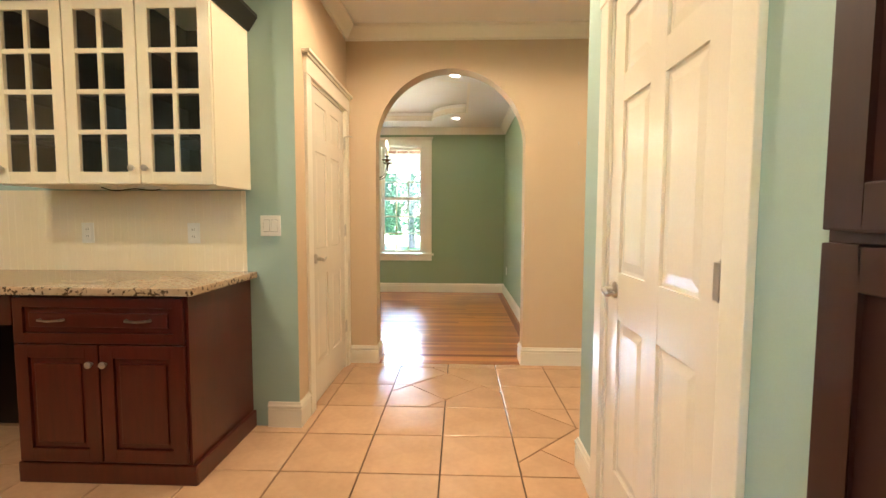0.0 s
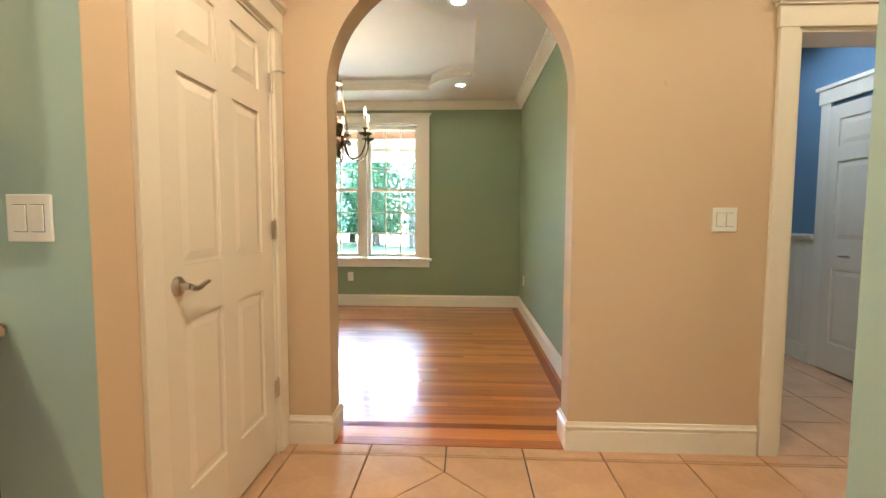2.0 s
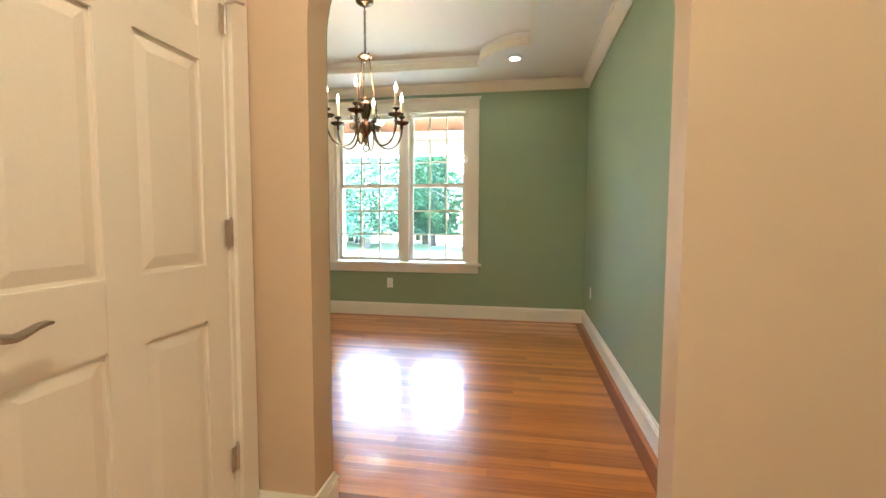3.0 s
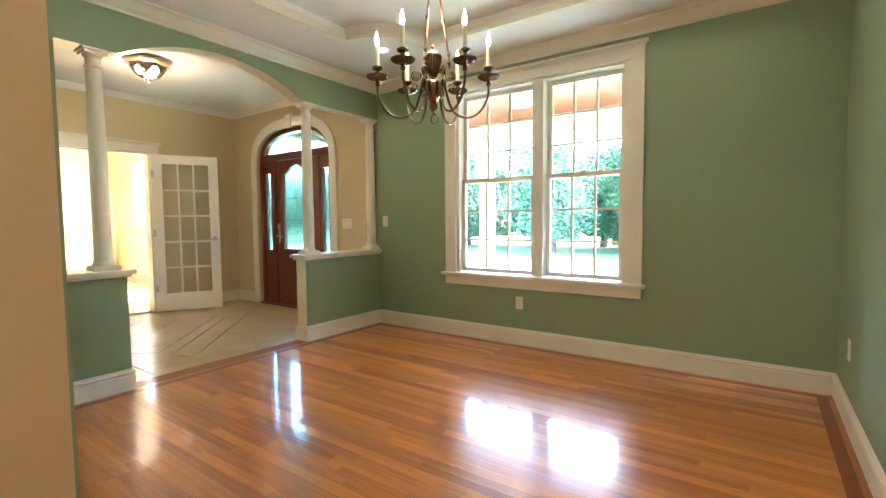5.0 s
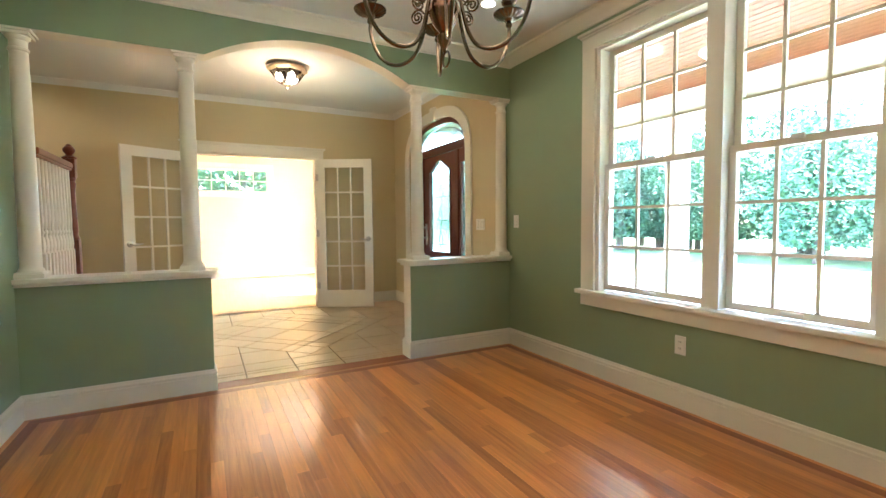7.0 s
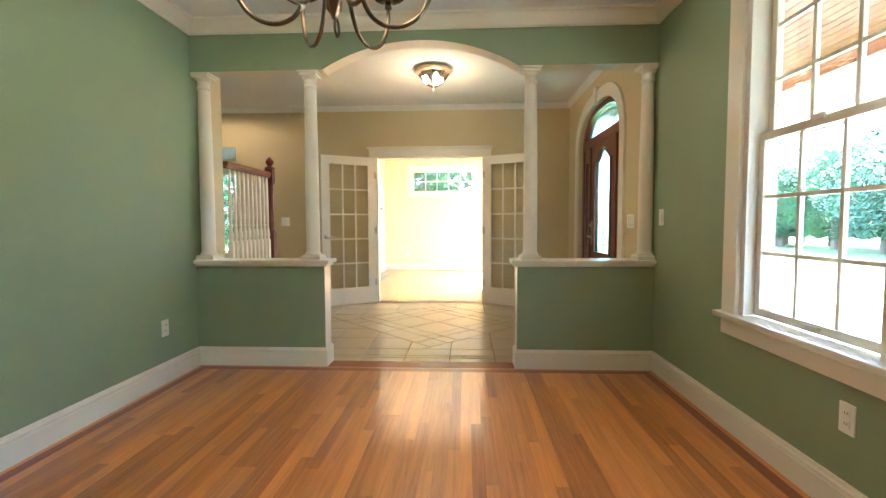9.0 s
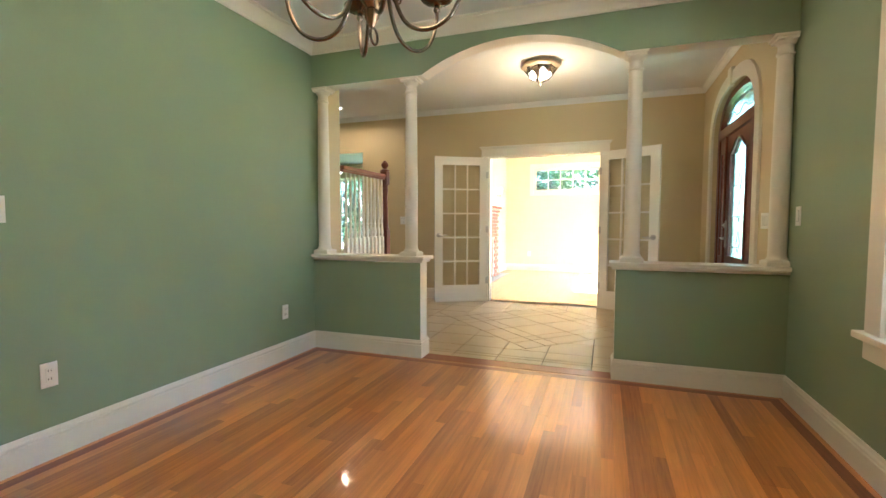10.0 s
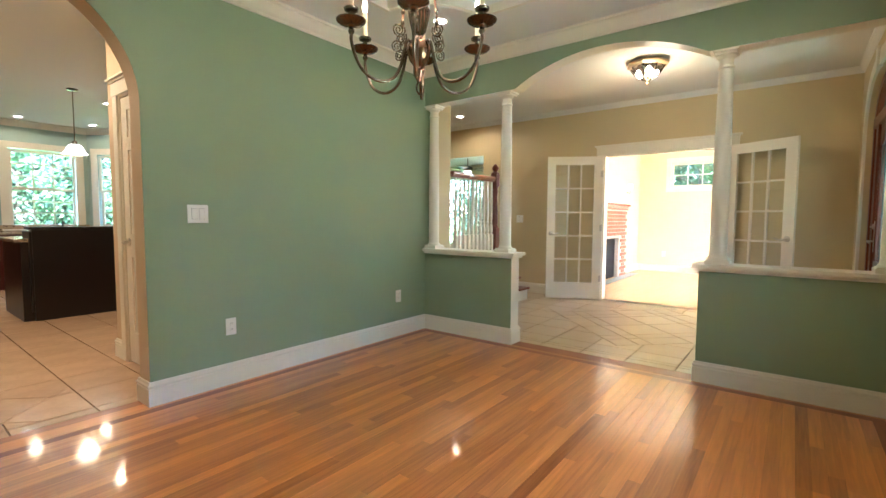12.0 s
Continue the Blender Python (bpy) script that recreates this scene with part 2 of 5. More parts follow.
def tube(points, r, seg=8, bm=None):
    bm = bm or bmesh.new()
    pts = [Vector(p) for p in points]
    rings = []
    for k, p in enumerate(pts):
        d = (pts[min(k + 1, len(pts) - 1)] - pts[max(k - 1, 0)]).normalized()
        a = d.orthogonal().normalized() if k == 0 else (a0 - d * a0.dot(d)).normalized()
        a0 = a
        b = d.cross(a)
        rr = r[k] if isinstance(r, (list, tuple)) else r
        rings.append([bm.verts.new(p + rr * (a * math.cos(2 * math.pi * q / seg) + b * math.sin(2 * math.pi * q / seg))) for q in range(seg)])
    for x, y in zip(rings, rings[1:]):
        for k in range(seg):
            j = (k + 1) % seg
            bm.faces.new((x[k], x[j], y[j], y[k]))
    bm.faces.new(rings[0][::-1])
    bm.faces.new(rings[-1])
    return bm


def structure(name, bm, material, label, category, bevel=0.0):
    return tagged(part(name, bm, material, None, "", bevel), label, category, kind="structure")


def paint(ob, rule):
    """Chooses each face's paint by its middle and its normal."""
    for p in ob.data.polygons:
        p.material_index = rule(p.center, p.normal)
    return ob


# ---- plan, in metres ----
XR, XH, XH2 = 0.86, -3.185, -3.33        # dining side wall, half wall's two faces
YA, YB, YW = 3.68, 3.835, 7.435          # arch wall's two faces, window wall
XF = -6.10                               # french door wall
HC, DC = 2.785, 2.71                      # ceilings of hall and foyer, dining room
XL, YD = -0.815, 2.475                    # hall's side wall, desk wall
XK, YK = 0.725, 2.10                     # hall's other side wall and its end
ARC, ARR, ARS = 0.042, 0.617, 1.84       # arch: middle, radius, springing

# ---- walls ----
def arc(cx, cz, rx, rz, a0, a1, n):
    return [(cx + rx * math.cos(radians(a0 + (a1 - a0) * k / n)), cz + rz * math.sin(radians(a0 + (a1 - a0) * k / n))) for k in range(n + 1)]


def basket(cx, z0, rx, rz, n, e=2.7):
    """A flattened arch from its left spring to its right one."""
    out = []
    for k in range(n + 1):
        a = math.pi - math.pi * k / n
        c, q = math.cos(a), math.sin(a)
        out.append((cx + rx * math.copysign(abs(c) ** (2 / e), c), z0 + rz * max(q, 0.0) ** (2 / e)))
    return out


outline = [(-3.63, 0), (ARC - ARR, 0), *arc(ARC, ARS, ARR, ARR, 180, 0, 40), (ARC + ARR, 0), (1.70, 0), (1.70, 2.10), (2.55, 2.10), (2.55, 0), (3.2, 0), (3.2, 2.9), (-3.63, 2.9)]
w = structure("wall_arch", prism([(x, YA, z) for x, z in outline], (0, YB - YA, 0)), BEIGE, "painted wall with a round-headed archway between hall and dining room", "wall")
# the dining room's green skin on the arch wall, with the same opening
skin = [(XH2 + 0.005, 0), (ARC - ARR, 0), *arc(ARC, ARS, ARR, ARR, 180, 0, 40), (ARC + ARR, 0), (XR, 0), (XR, DC), (XH2 + 0.005, DC)]
structure("wall_plaster", prism([(x, YB, z) for x, z in skin], (0, 0.006, 0)), GREEN, "sage green plaster face of the arch wall", "wall")
structure("wall_plaster_2", boxes((-3.63, YB, 0, XH2, YB + 0.004, HC)), TAN, "tan plaster at the end of the arch wall", "wall")

# window wall with the dining window and the entry, up to the study's window
WX0, WX1, WZ0, WZ1 = -2.12, -0.455, 0.645, 2.44
EX, EW, ES = -4.765, 0.785, 1.92          # entry: middle, half width, springing
ER = 0.53
bm = boxes((WX1, YW, 0, 3.4, YW + 0.16, 2.9), (WX0, YW, 0, WX1, YW + 0.16, WZ0), (WX0, YW, WZ1, WX1, YW + 0.16, 2.9), (XH2 + 0.07, YW, 0, WX0, YW + 0.16, 2.9))
ob = structure("wall_window", bm, [GREEN, TAN], "sage green wall with a large double window", "wall")
pts = [(XH2 + 0.07, 0), (XH2 + 0.07, 2.9), (XF - 0.15, 2.9), (XF - 0.15, 0), (EX - EW, 0), *basket(EX, ES, EW, ER, 40), (EX + EW, 0)]
structure("wall_entry", prism([(x, YW, z) for x, z in pts], (0, 0.16, 0)), TAN, "tan wall with the arched entry", "wall")
structure("wall_side", boxes((XR, YB, 0, XR + 0.14, YW, 2.9)), GREEN, "plain sage green side wall of the dining room", "wall")

# half walls and the beam over them
AY0, AY1, AZ0, AZ1 = 4.89, 6.40, 2.325, 2.53
for k, (y0, y1) in enumerate(((YB + 0.006, 4.88), (6.395, YW))):
    bm = boxes((XH2, y0, 0, XH, y1, 0.80))
    ob = structure("wall_half_%d" % (k + 1), bm, [GREEN, TRIM, TAN], "sage green half wall with a cream end under a moulded cap", "wall")
    paint(ob, lambda c, n: 0 if n.x > 0.5 else (1 if abs(n.y) > 0.5 else 2))
mid = (AY0 + AY1) / 2
half = (AY1 - AY0) / 2
rise = AZ1 - AZ0
rad = (half * half + rise * rise) / (2 * rise)
sweep = math.degrees(math.asin(half / rad))
curve = [(mid + rad * math.sin(radians(-sweep + 2 * sweep * k / 28)), AZ1 - rad + rad * math.cos(radians(-sweep + 2 * sweep * k / 28))) for k in range(29)]
pts = [(YB + 0.006, AZ0), *curve, (YW, AZ0), (YW, 2.9), (YB + 0.006, 2.9)]
ob = structure("wall_beam", prism([(XH2, y, z) for y, z in pts], (XH - XH2, 0, 0)), [GREEN, TRIM, TAN], "green beam with a shallow arch between dining room and foyer", "wall")
paint(ob, lambda c, n: 0 if n.x > 0.5 else (2 if n.x < -0.5 else 1))

# foyer, study and stair side
FY0, FY1 = 4.73, 6.255
pts = [(2.69, 0), (2.69, 2.24), (0.3, 2.24), (0.3, 0), (0.0, 0), (0.0, 2.9), (YW, 2.9), (YW, 0), (FY1, 0), (FY1, 2.08), (FY0, 2.08), (FY0, 0)]
ob = structure("wall_french", prism([(XF, y, z) for y, z in pts], (-0.14, 0, 0)), [TAN, YELLOW, TRIM], "tan wall with a wide opening for a pair of french doors", "wall")
paint(ob, lambda c, n: 0 if n.x > 0.5 else (1 if n.x < -0.5 else 2))
SB, SF = -10.7, 4.03                      # study: far wall, fireplace wall
TY0, TY1, TZ0, TZ1 = 4.69, 6.20, 1.88, 2.43
structure("wall_study_back", boxes((SB - 0.15, SF, 0, SB, TY0, 2.9), (SB - 0.15, TY1, 0, SB, YW, 2.9), (SB - 0.15, TY0, 0, SB, TY1, TZ0), (SB - 0.15, TY0, TZ1, SB, TY1, 2.9)), YELLOW, "pale yellow wall with a high strip window", "wall")
structure("wall_study_side", boxes((SB - 0.15, SF - 0.15, 0, XF - 0.14, SF, 2.9)), YELLOW, "pale yellow wall behind the fireplace", "wall")
SWX0, SWX1 = -9.75, -7.0
structure("wall_study_front", boxes((SB - 0.15, YW, 0, SWX0, YW + 0.16, 2.9), (SWX1, YW, 0, XF - 0.15, YW + 0.16, 2.9), (SWX0, YW, 0, SWX1, YW + 0.16, 1.15), (SWX0, YW, 2.38, SWX1, YW + 0.16, 2.9)), YELLOW, "pale yellow front wall with a broad sunny window", "wall")
structure("wall_stair_back", boxes((XF, 0.0, 0, -3.49, 0.12, 2.9)), TAN, "plain tan wall behind the stairs", "wall")
structure("wall_stair_side", boxes((-3.63, 0.0, 0, -3.49, YA, 2.9)), TAN, "plain tan wall between stairs and kitchen", "wall")
GX, GY = -11.0, -3.5
structure("wall_great_back", boxes((GX - 0.15, GY, 0, GX, -2.9, 2.9), (GX - 0.15, 1.1, 0, GX, SF - 0.15, 2.9), (GX - 0.15, -2.9, 0, GX, 1.1, 0.4), (GX - 0.15, -2.9, 2.4, GX, 1.1, 2.9)), YELLOW, "pale wall of the family room with a wide window", "wall")
structure("wall_great_side", boxes((GX, GY - 0.15, 0, XF, GY, 2.9), (XF - 0.14, GY, 0, XF, 0.0, 2.9)), YELLOW, "plain pale wall of the family room", "wall")

# kitchen and hall
structure("wall_hall", boxes((XL - 0.12, YD, 0, XL, 2.72, 2.9), (XL - 0.12, 3.58, 0, XL, YA, 2.9), (XL - 0.12, 2.72, 2.10, XL, 3.58, 2.9)), BEIGE, "beige side wall of the hall around a closet door", "wall")
structure("wall_desk", boxes((-3.49, YD, 0, XL - 0.12, YD + 0.12, 2.9)), TEAL, "blue green wall behind the kitchen desk", "wall")
structure("wall_desk_end", boxes((XL - 0.12, YD - 0.003, 0, XL - 0.001, YD, 2.9)), TEAL, "blue green end of the desk wall", "wall")
bm = boxes((XK, 1.758, 0, XK + 0.12, YK, 2.9), (XK, 0.65, 0, XK + 0.12, 0.918, 2.9), (XK, 0.918, 2.10, XK + 0.12, 1.758, 2.9), (XK + 0.12, 0.65, 0, 3.2, 0.77, 2.9), (XK + 0.12, YK - 0.12, 0, 3.2, YK, 2.9))
structure("wall_pantry", bm, TEAL, "blue green wall with a white panelled pantry door", "wall")
structure("wall_passage_end", boxes((3.06, YK, 0, 3.2, YA, 2.9)), BEIGE, "plain beige wall at the end of the passage", "wall")
structure("wall_mud_side", boxes((3.0, YB, 0, 3.2, 6.4, 2.9), (1.0, 6.4, 0, 3.2, 6.52, 2.9)), BLUE, "blue wall of the mud room", "wall")
KB0, KB1, KB2 = (3.2, -3.55), (-2.21, -3.55), (-3.29, -2.11)


def wall_run(p0, p1, holes, material, name, label, z1=2.9, th=0.15):
    """A straight wall with window holes: (start, end, sill, head) along it."""
    p0, p1 = Vector(p0), Vector(p1)
    u = (p1 - p0).normalized()
    length = (p1 - p0).length
    n = Vector((-u.y, u.x)) * th
    bm = bmesh.new()
    spans, s = [], 0.0
    for a, b, c, d in holes:
        spans += [(s, a, 0, z1), (a, b, 0, c), (a, b, d, z1)]
        s = b
    spans.append((s, length, 0, z1))
    for a, b, c, d in spans:
        q, r = p0 + u * a, p0 + u * b
        prism([(q.x, q.y, c), (r.x, r.y, c), (r.x, r.y, d), (q.x, q.y, d)], (n.x, n.y, 0), bm)
    return structure(name, bm, material, label, "wall")


wall_run(KB1, KB0, [(0.17, 1.11, 0.97, 2.32)], TEAL, "wall_bay_1", "blue green bay wall with a tall window", th=-0.15)
wall_run(KB2, KB1, [(0.5, 1.63, 0.97, 2.32)], TEAL, "wall_bay_2", "blue green bay wall with a second window", th=-0.15)
structure("wall_kitchen_side", boxes((-3.49, -2.16, 0, -3.29, 0.0, 2.9)), TEAL, "plain blue green kitchen wall", "wall")
structure("wall_kitchen_far", boxes((3.2, -3.7, 0, 3.35, 0.77, 2.9)), TEAL, "plain blue green wall behind the kitchen", "wall")

# ---- ceilings and subfloors ----
structure("ceiling_kitchen", boxes((-4.35, -3.95, HC, 3.35, YA, 2.9)), CEIL, "plain white kitchen ceiling", "ceiling")
structure("ceiling_foyer", boxes((XF, 0.0, HC, XH2, YW, 2.9)), CEIL, "plain white foyer ceiling", "ceiling")
structure("ceiling_study", boxes((SB, SF, HC, XF - 0.14, YW, 2.9)), CEIL, "plain white study ceiling", "ceiling")
structure("ceiling_great", boxes((GX, GY, HC, XF - 0.14, SF - 0.15, 2.9)), CEIL, "plain white family room ceiling", "ceiling")
structure("ceiling_mud", boxes((1.0, YB, HC, 3.2, 6.5, 2.9)), CEIL, "plain white mud room ceiling", "ceiling")
# tray with scooped corners
TX0, TX1, TYA, TYB, TR = -2.56, 0.235, 4.42, 6.90, 0.52
ring = []
for cx, cy, a0, a1 in ((TX0, TYA, 90, 0), (TX1, TYA, 180, 90), (TX1, TYB, 270, 180), (TX0, TYB, 360, 270)):
    ring += arc(cx, cy, TR, TR, a0, a1, 14)
bm = bmesh.new()
outer = [(XH, YB + 0.006), (XR, YB + 0.006), (XR, YW), (XH, YW)]
vo = [bm.verts.new((x, y, DC)) for x, y in outer]
vi = [bm.verts.new((x, y, DC)) for x, y in ring]
vu = [bm.verts.new((x, y, DC + 0.13)) for x, y in ring]
eds = [bm.edges.new((vo[k], vo[(k + 1) % 4])) for k in range(4)] + [bm.edges.new((vi[k], vi[(k + 1) % len(vi)])) for k in range(len(vi))]
bmesh.ops.triangle_fill(bm, use_beauty=True, edges=eds)
for k in range(len(vi)):
    j = (k + 1) % len(vi)
    bm.faces.new((vi[k], vi[j], vu[j], vu[k]))
bm.faces.new(vu)
ob = structure("ceiling_dining", bm, CEIL, "white tray ceiling with scooped corners", "ceiling")
structure("ceiling_cover", boxes((XH2, YA, 2.90, 3.4, YW + 0.2, 3.0), (SB - 0.2, -4.0, 2.90, 3.4, YA, 3.0), (SB - 0.2, YA, 2.90, XH2, YW + 0.2, 3.0)), CEIL, "plain slab over the ceilings", "ceiling")
# tray rim moulding
bm = bmesh.new()
mx_, my_ = (TX0 + TX1) / 2, (TYA + TYB) / 2
prof = [(0.0, DC + 0.002), (0.03, DC + 0.002), (0.03, DC + 0.02), (0.012, DC + 0.03), (0.012, DC + 0.075), (0.0, DC + 0.085)]
loops = []
for k, (x, y) in enumerate(ring):
    q, r = Vector(ring[k - 1]), Vector(ring[(k + 1) % len(ring)])
    t = (r - q).normalized()
    nrm = Vector((-t.y, t.x))
    loops.append([bm.verts.new((x + nrm.x * d, y + nrm.y * d, z)) for d, z in prof])
for k in range(len(loops)):
    a, b = loops[k], loops[(k + 1) % len(loops)]
    for q in range(len(prof)):
        r = (q + 1) % len(prof)
        bm.faces.new((a[q], a[r], b[r], b[q]))
structure("trim_tray", bm, TRIM, "cream moulding round the ceiling tray", "moulding")
structure("floor", boxes((-4.35, -3.95, -0.15, 3.35, YA + 0.02, -0.012), (XH2, YA + 0.02, -0.15, 3.2, YW, -0.022), (XF, 0.0, -0.15, XH2, YW, -0.012)), GROUT, "dark bedding under tiles and boards", "floor")
structure("floor_study", boxes((SB, GY, -0.15, XF, YW, 0.0)), wood("pale_oak", (0.40, 0.20, 0.07), (0.66, 0.40, 0.17), 0.4, 0.5, 0, 0.1, 0.05, 30), "honey oak floor of the study", "floor")

# ---- baseboards, crowns ----
BASE = [(0, 0), (0.016, 0), (0.016, 0.106), (0.011, 0.110), (0.011, 0.116), (0.019, 0.121), (0.019, 0.129), (0.012, 0.136), (0.008, 0.15), (0, 0.15)]


def crown(z, k=1.0):
    return [(a * k, z - b * k) for a, b in ((0, 0), (0, 0.105), (0.012, 0.105), (0.016, 0.09), (0.034, 0.072), (0.06, 0.035), (0.072, 0.022), (0.086, 0.018), (0.086, 0))]


def run(name, profile, segs, label, material=TRIM):
    bm = bmesh.new()
    for p0, p1, n, m0, m1 in segs:
        mould(profile, p0, p1, n, m0, m1, bm)
    return structure(name, bm, material, label, "moulding")


YG = YB + 0.006
AL, AR_ = ARC - ARR, ARC + ARR
run("baseboard", BASE, [((XH, YG), (AL, YG), (0, 1), 1, -1), ((AL, YG), (AL, YA), (1, 0), -1, -1), ((AL, YA), (XL, YA), (0, -1), -1, 1),
    ((AR_, YG), (XR, YG), (0, 1), -1, 1), ((AR_, YG), (AR_, YA), (-1, 0), -1, -1), ((AR_, YA), (1.60, YA), (0, -1), -1, 0),
    ((XR, YG), (XR, YW), (-1, 0), 1, 1), ((XR, YW), (XH, YW), (0, -1), 1, 1), ((XH, YW), (XH, 6.395), (1, 0), 1, -1),
    ((XH, 6.395), (XH2, 6.395), (0, -1), -1, -1), ((XH2, 4.88), (XH, 4.88), (0, 1), -1, -1), ((XH, 4.88), (XH, YG), (1, 0), -1, 1),
    ((XH2, 6.395), (XH2, YW), (-1, 0), -1, 1), ((XH2, 4.88), (XH2, YG), (-1, 0), -1, 1)], "cream baseboard round the dining room")
run("baseboard_2", BASE, [((XF, YW), (EX - EW - 0.13, YW), (0, -1), 1, 0), ((XH2, YW), (EX + EW + 0.13, YW), (0, -1), 1, 0), ((XF, FY1 + 0.1), (XF, YW), (1, 0), 0, 1), ((XF, 2.69), (XF, FY0 - 0.1), (1, 0), 0, 0)], "cream baseboard of the foyer")
run("baseboard_3", BASE, [((-1.0, YD - 0.003), (XL, YD - 0.003), (0, -1), 0, -1), ((XL, YD - 0.003), (XL, 2.63), (1, 0), -1, 0), ((XK, YK), (XK, 1.848), (-1, 0), -1, 0), ((XK, YK), (3.06, YK), (0, 1), -1, 0), ((XK, 0.655), (XK, 0.828), (-1, 0), 0, 0)], "cream baseboard of the hall")
run("baseboard_4", BASE, [((SB, SF), (SB, YW), (1, 0), 1, 1), ((SB, SF), (-9.85, SF), (0, 1), 1, 0), ((SB, YW), (XF - 0.14, YW), (0, -1), 1, 0)], "white baseboard of the study")
run("trim_crown", crown(DC), [((XH, YG), (XR, YG), (0, 1), 1, 1), ((XR, YG), (XR, YW), (-1, 0), 1, 1), ((XR, YW), (XH, YW), (0, -1), 1, 1), ((XH, YW), (XH, YG), (1, 0), 1, 1)], "cream crown moulding of the dining room")
run("trim_crown_2", crown(HC, 0.62), [((XF, YW), (XH2, YW), (0, -1), 1, 1), ((XF, 0.12), (XF, YW), (1, 0), 0, 1), ((XH2, YG), (XH2, YW), (-1, 0), 0, 1)], "white crown moulding of the foyer", CEIL)
run("trim_crown_3", crown(HC), [((XL, YA), (3.06, YA), (0, -1), 1, 0), ((XL, YD), (XL, YA), (1, 0), -1, 1), ((XL, YD - 0.003), (-3.49, YD - 0.003), (0, -1), -1, 0)], "cream crown moulding of the hall")
run("trim_crown_4", crown(HC), [((-3.29, -2.11), (-2.21, -3.55), (0.8, 0.6), 0, 0.33), ((-2.21, -3.55), (3.2, -3.55), (0, 1), 0.33, 0)], "cream crown moulding of the bay")

# half wall caps
for k, (y0, y1) in enumerate(((YG, 4.925), (6.35, YW))):
    e0, e1 = (y0, y1 - 0.02) if k == 0 else (y0 + 0.02, y1)
    bm = boxes((XH2 - 0.02, e0, 0.80, XH + 0.02, e1, 0.822), (XH2 - 0.045, y0, 0.822, XH + 0.045, y1, 0.852))
    structure("trim_cap_%d" % (k + 1), bm, TRIM, "cream moulded cap of the half wall", "moulding", 0.006)

# casings
def casing_set(name, label, axis, face, a0, a1, head, side, parent=None, w=0.09, sill=0.0, wall=0.12):
    """Flat casing with a capped head round an opening from a0 to a1, plus its lining. side: +1 or -1, the way off the wall."""
    t = 0.02 * side

    def b(u0, z0, u1, z1, d0, d1):
        d0, d1 = sorted((face + d0, face + d1))
        return (d0, u0, z0, d1, u1, z1) if axis == "x" else (u0, d0, z0, u1, d1, z1)
    bm = boxes(b(a0 - w, sill, a0, head, 0, t), b(a1, sill, a1 + w, head, 0, t), b(a0 - w - 0.01, head, a1 + w + 0.01, head + 0.1, 0, t * 1.2),
               b(a0 - w - 0.02, head + 0.1, a1 + w + 0.02, head + 0.117, 0, t * 1.8), b(a0 - w - 0.035, head + 0.117, a1 + w + 0.035, head + 0.135, 0, t * 2.6))
    ob = structure(name, bm, TRIM, label, "moulding", 0.003)
    bm = boxes(b(a0, sill, a0 + 0.02, head, -wall * side, 0.004 * side), b(a1 - 0.02, sill, a1, head, -wall * side, 0.004 * side), b(a0 + 0.02, head - 0.02, a1 - 0.02, head, -wall * side, 0.004 * side))
    structure(name + "_lining", bm, TRIM, "cream lining of the opening", "moulding")
    return ob


casing_set("trim_closet", "cream casing of the closet door with a capped head", "x", XL, 2.72, 3.58, 2.10, 1)
casing_set("trim_pantry", "white casing of the pantry door", "x", XK, 0.918, 1.758, 2.10, -1)
casing_set("trim_mud", "cream casing of the mud room doorway", "y", YA, 1.70, 2.55, 2.10, -1, wall=0.2)
casing_set("trim_french", "cream casing of the french doors", "x", XF, FY0, FY1, 2.08, 1, wall=0.14)

# ---- windows ----
def sash(parent, name, x0, x1, z0, z1, y, cols, rows, m=None, fr=0.038, lock=False):
    """One sash with its muntins and panes; m places it when its wall is turned."""
    m = m or Matrix.Identity(4)
    bm = boxes((x0, y, z0, x0 + fr, y + 0.035, z1), (x1 - fr, y, z0, x1, y + 0.035, z1), (x0 + fr, y, z0, x1 - fr, y + 0.035, z0 + fr), (x0 + fr, y, z1 - fr, x1 - fr, y + 0.035, z1))
    bm.transform(m)
    s = part(name, bm, TRIM, parent, "", 0.003)
    gx0, gx1, gz0, gz1 = x0 + fr, x1 - fr, z0 + fr, z1 - fr
    bm = bmesh.new()
    for k in range(1, cols):
        c = gx0 + (gx1 - gx0) * k / cols
        boxes((c - 0.009, y + 0.006, gz0, c + 0.009, y + 0.028, gz1), bm=bm)
    for k in range(1, rows):
        c = gz0 + (gz1 - gz0) * k / rows
        boxes((gx0, y + 0.008, c - 0.009, gx1, y + 0.026, c + 0.009), bm=bm)
    bm.transform(m)
    part("muntin", bm, TRIM, s)
    for i in range(cols):
        for j in range(rows):
            a, b = gx0 + (gx1 - gx0) * i / cols, gx0 + (gx1 - gx0) * (i + 1) / cols
            c, d = gz0 + (gz1 - gz0) * j / rows, gz0 + (gz1 - gz0) * (j + 1) / rows
            bm = boxes((a, y + 0.015, c, b, y + 0.019, d))
            bm.transform(m)
            p = part("pane", bm, PANE, s)
            p.visible_shadow = False
    if lock:
        bm = boxes(((x0 + x1) / 2 - 0.03, y - 0.012, z1 - 0.012, (x0 + x1) / 2 + 0.03, y, z1 + 0.012))
        bm.transform(m)
        part("sash_lock", bm, PLATE, s)
    return s


def double_hung(win, x0, x1, z0, z1, y, cols, rows, m=None, meet=None):
    meet = meet or (z0 + z1) / 2
    sash(win, "lower_sash", x0, x1, z0, meet + 0.02, y, cols, rows, m, lock=True)
    sash(win, "upper_sash", x0, x1, meet - 0.02, z1, y + 0.04, cols, rows, m)


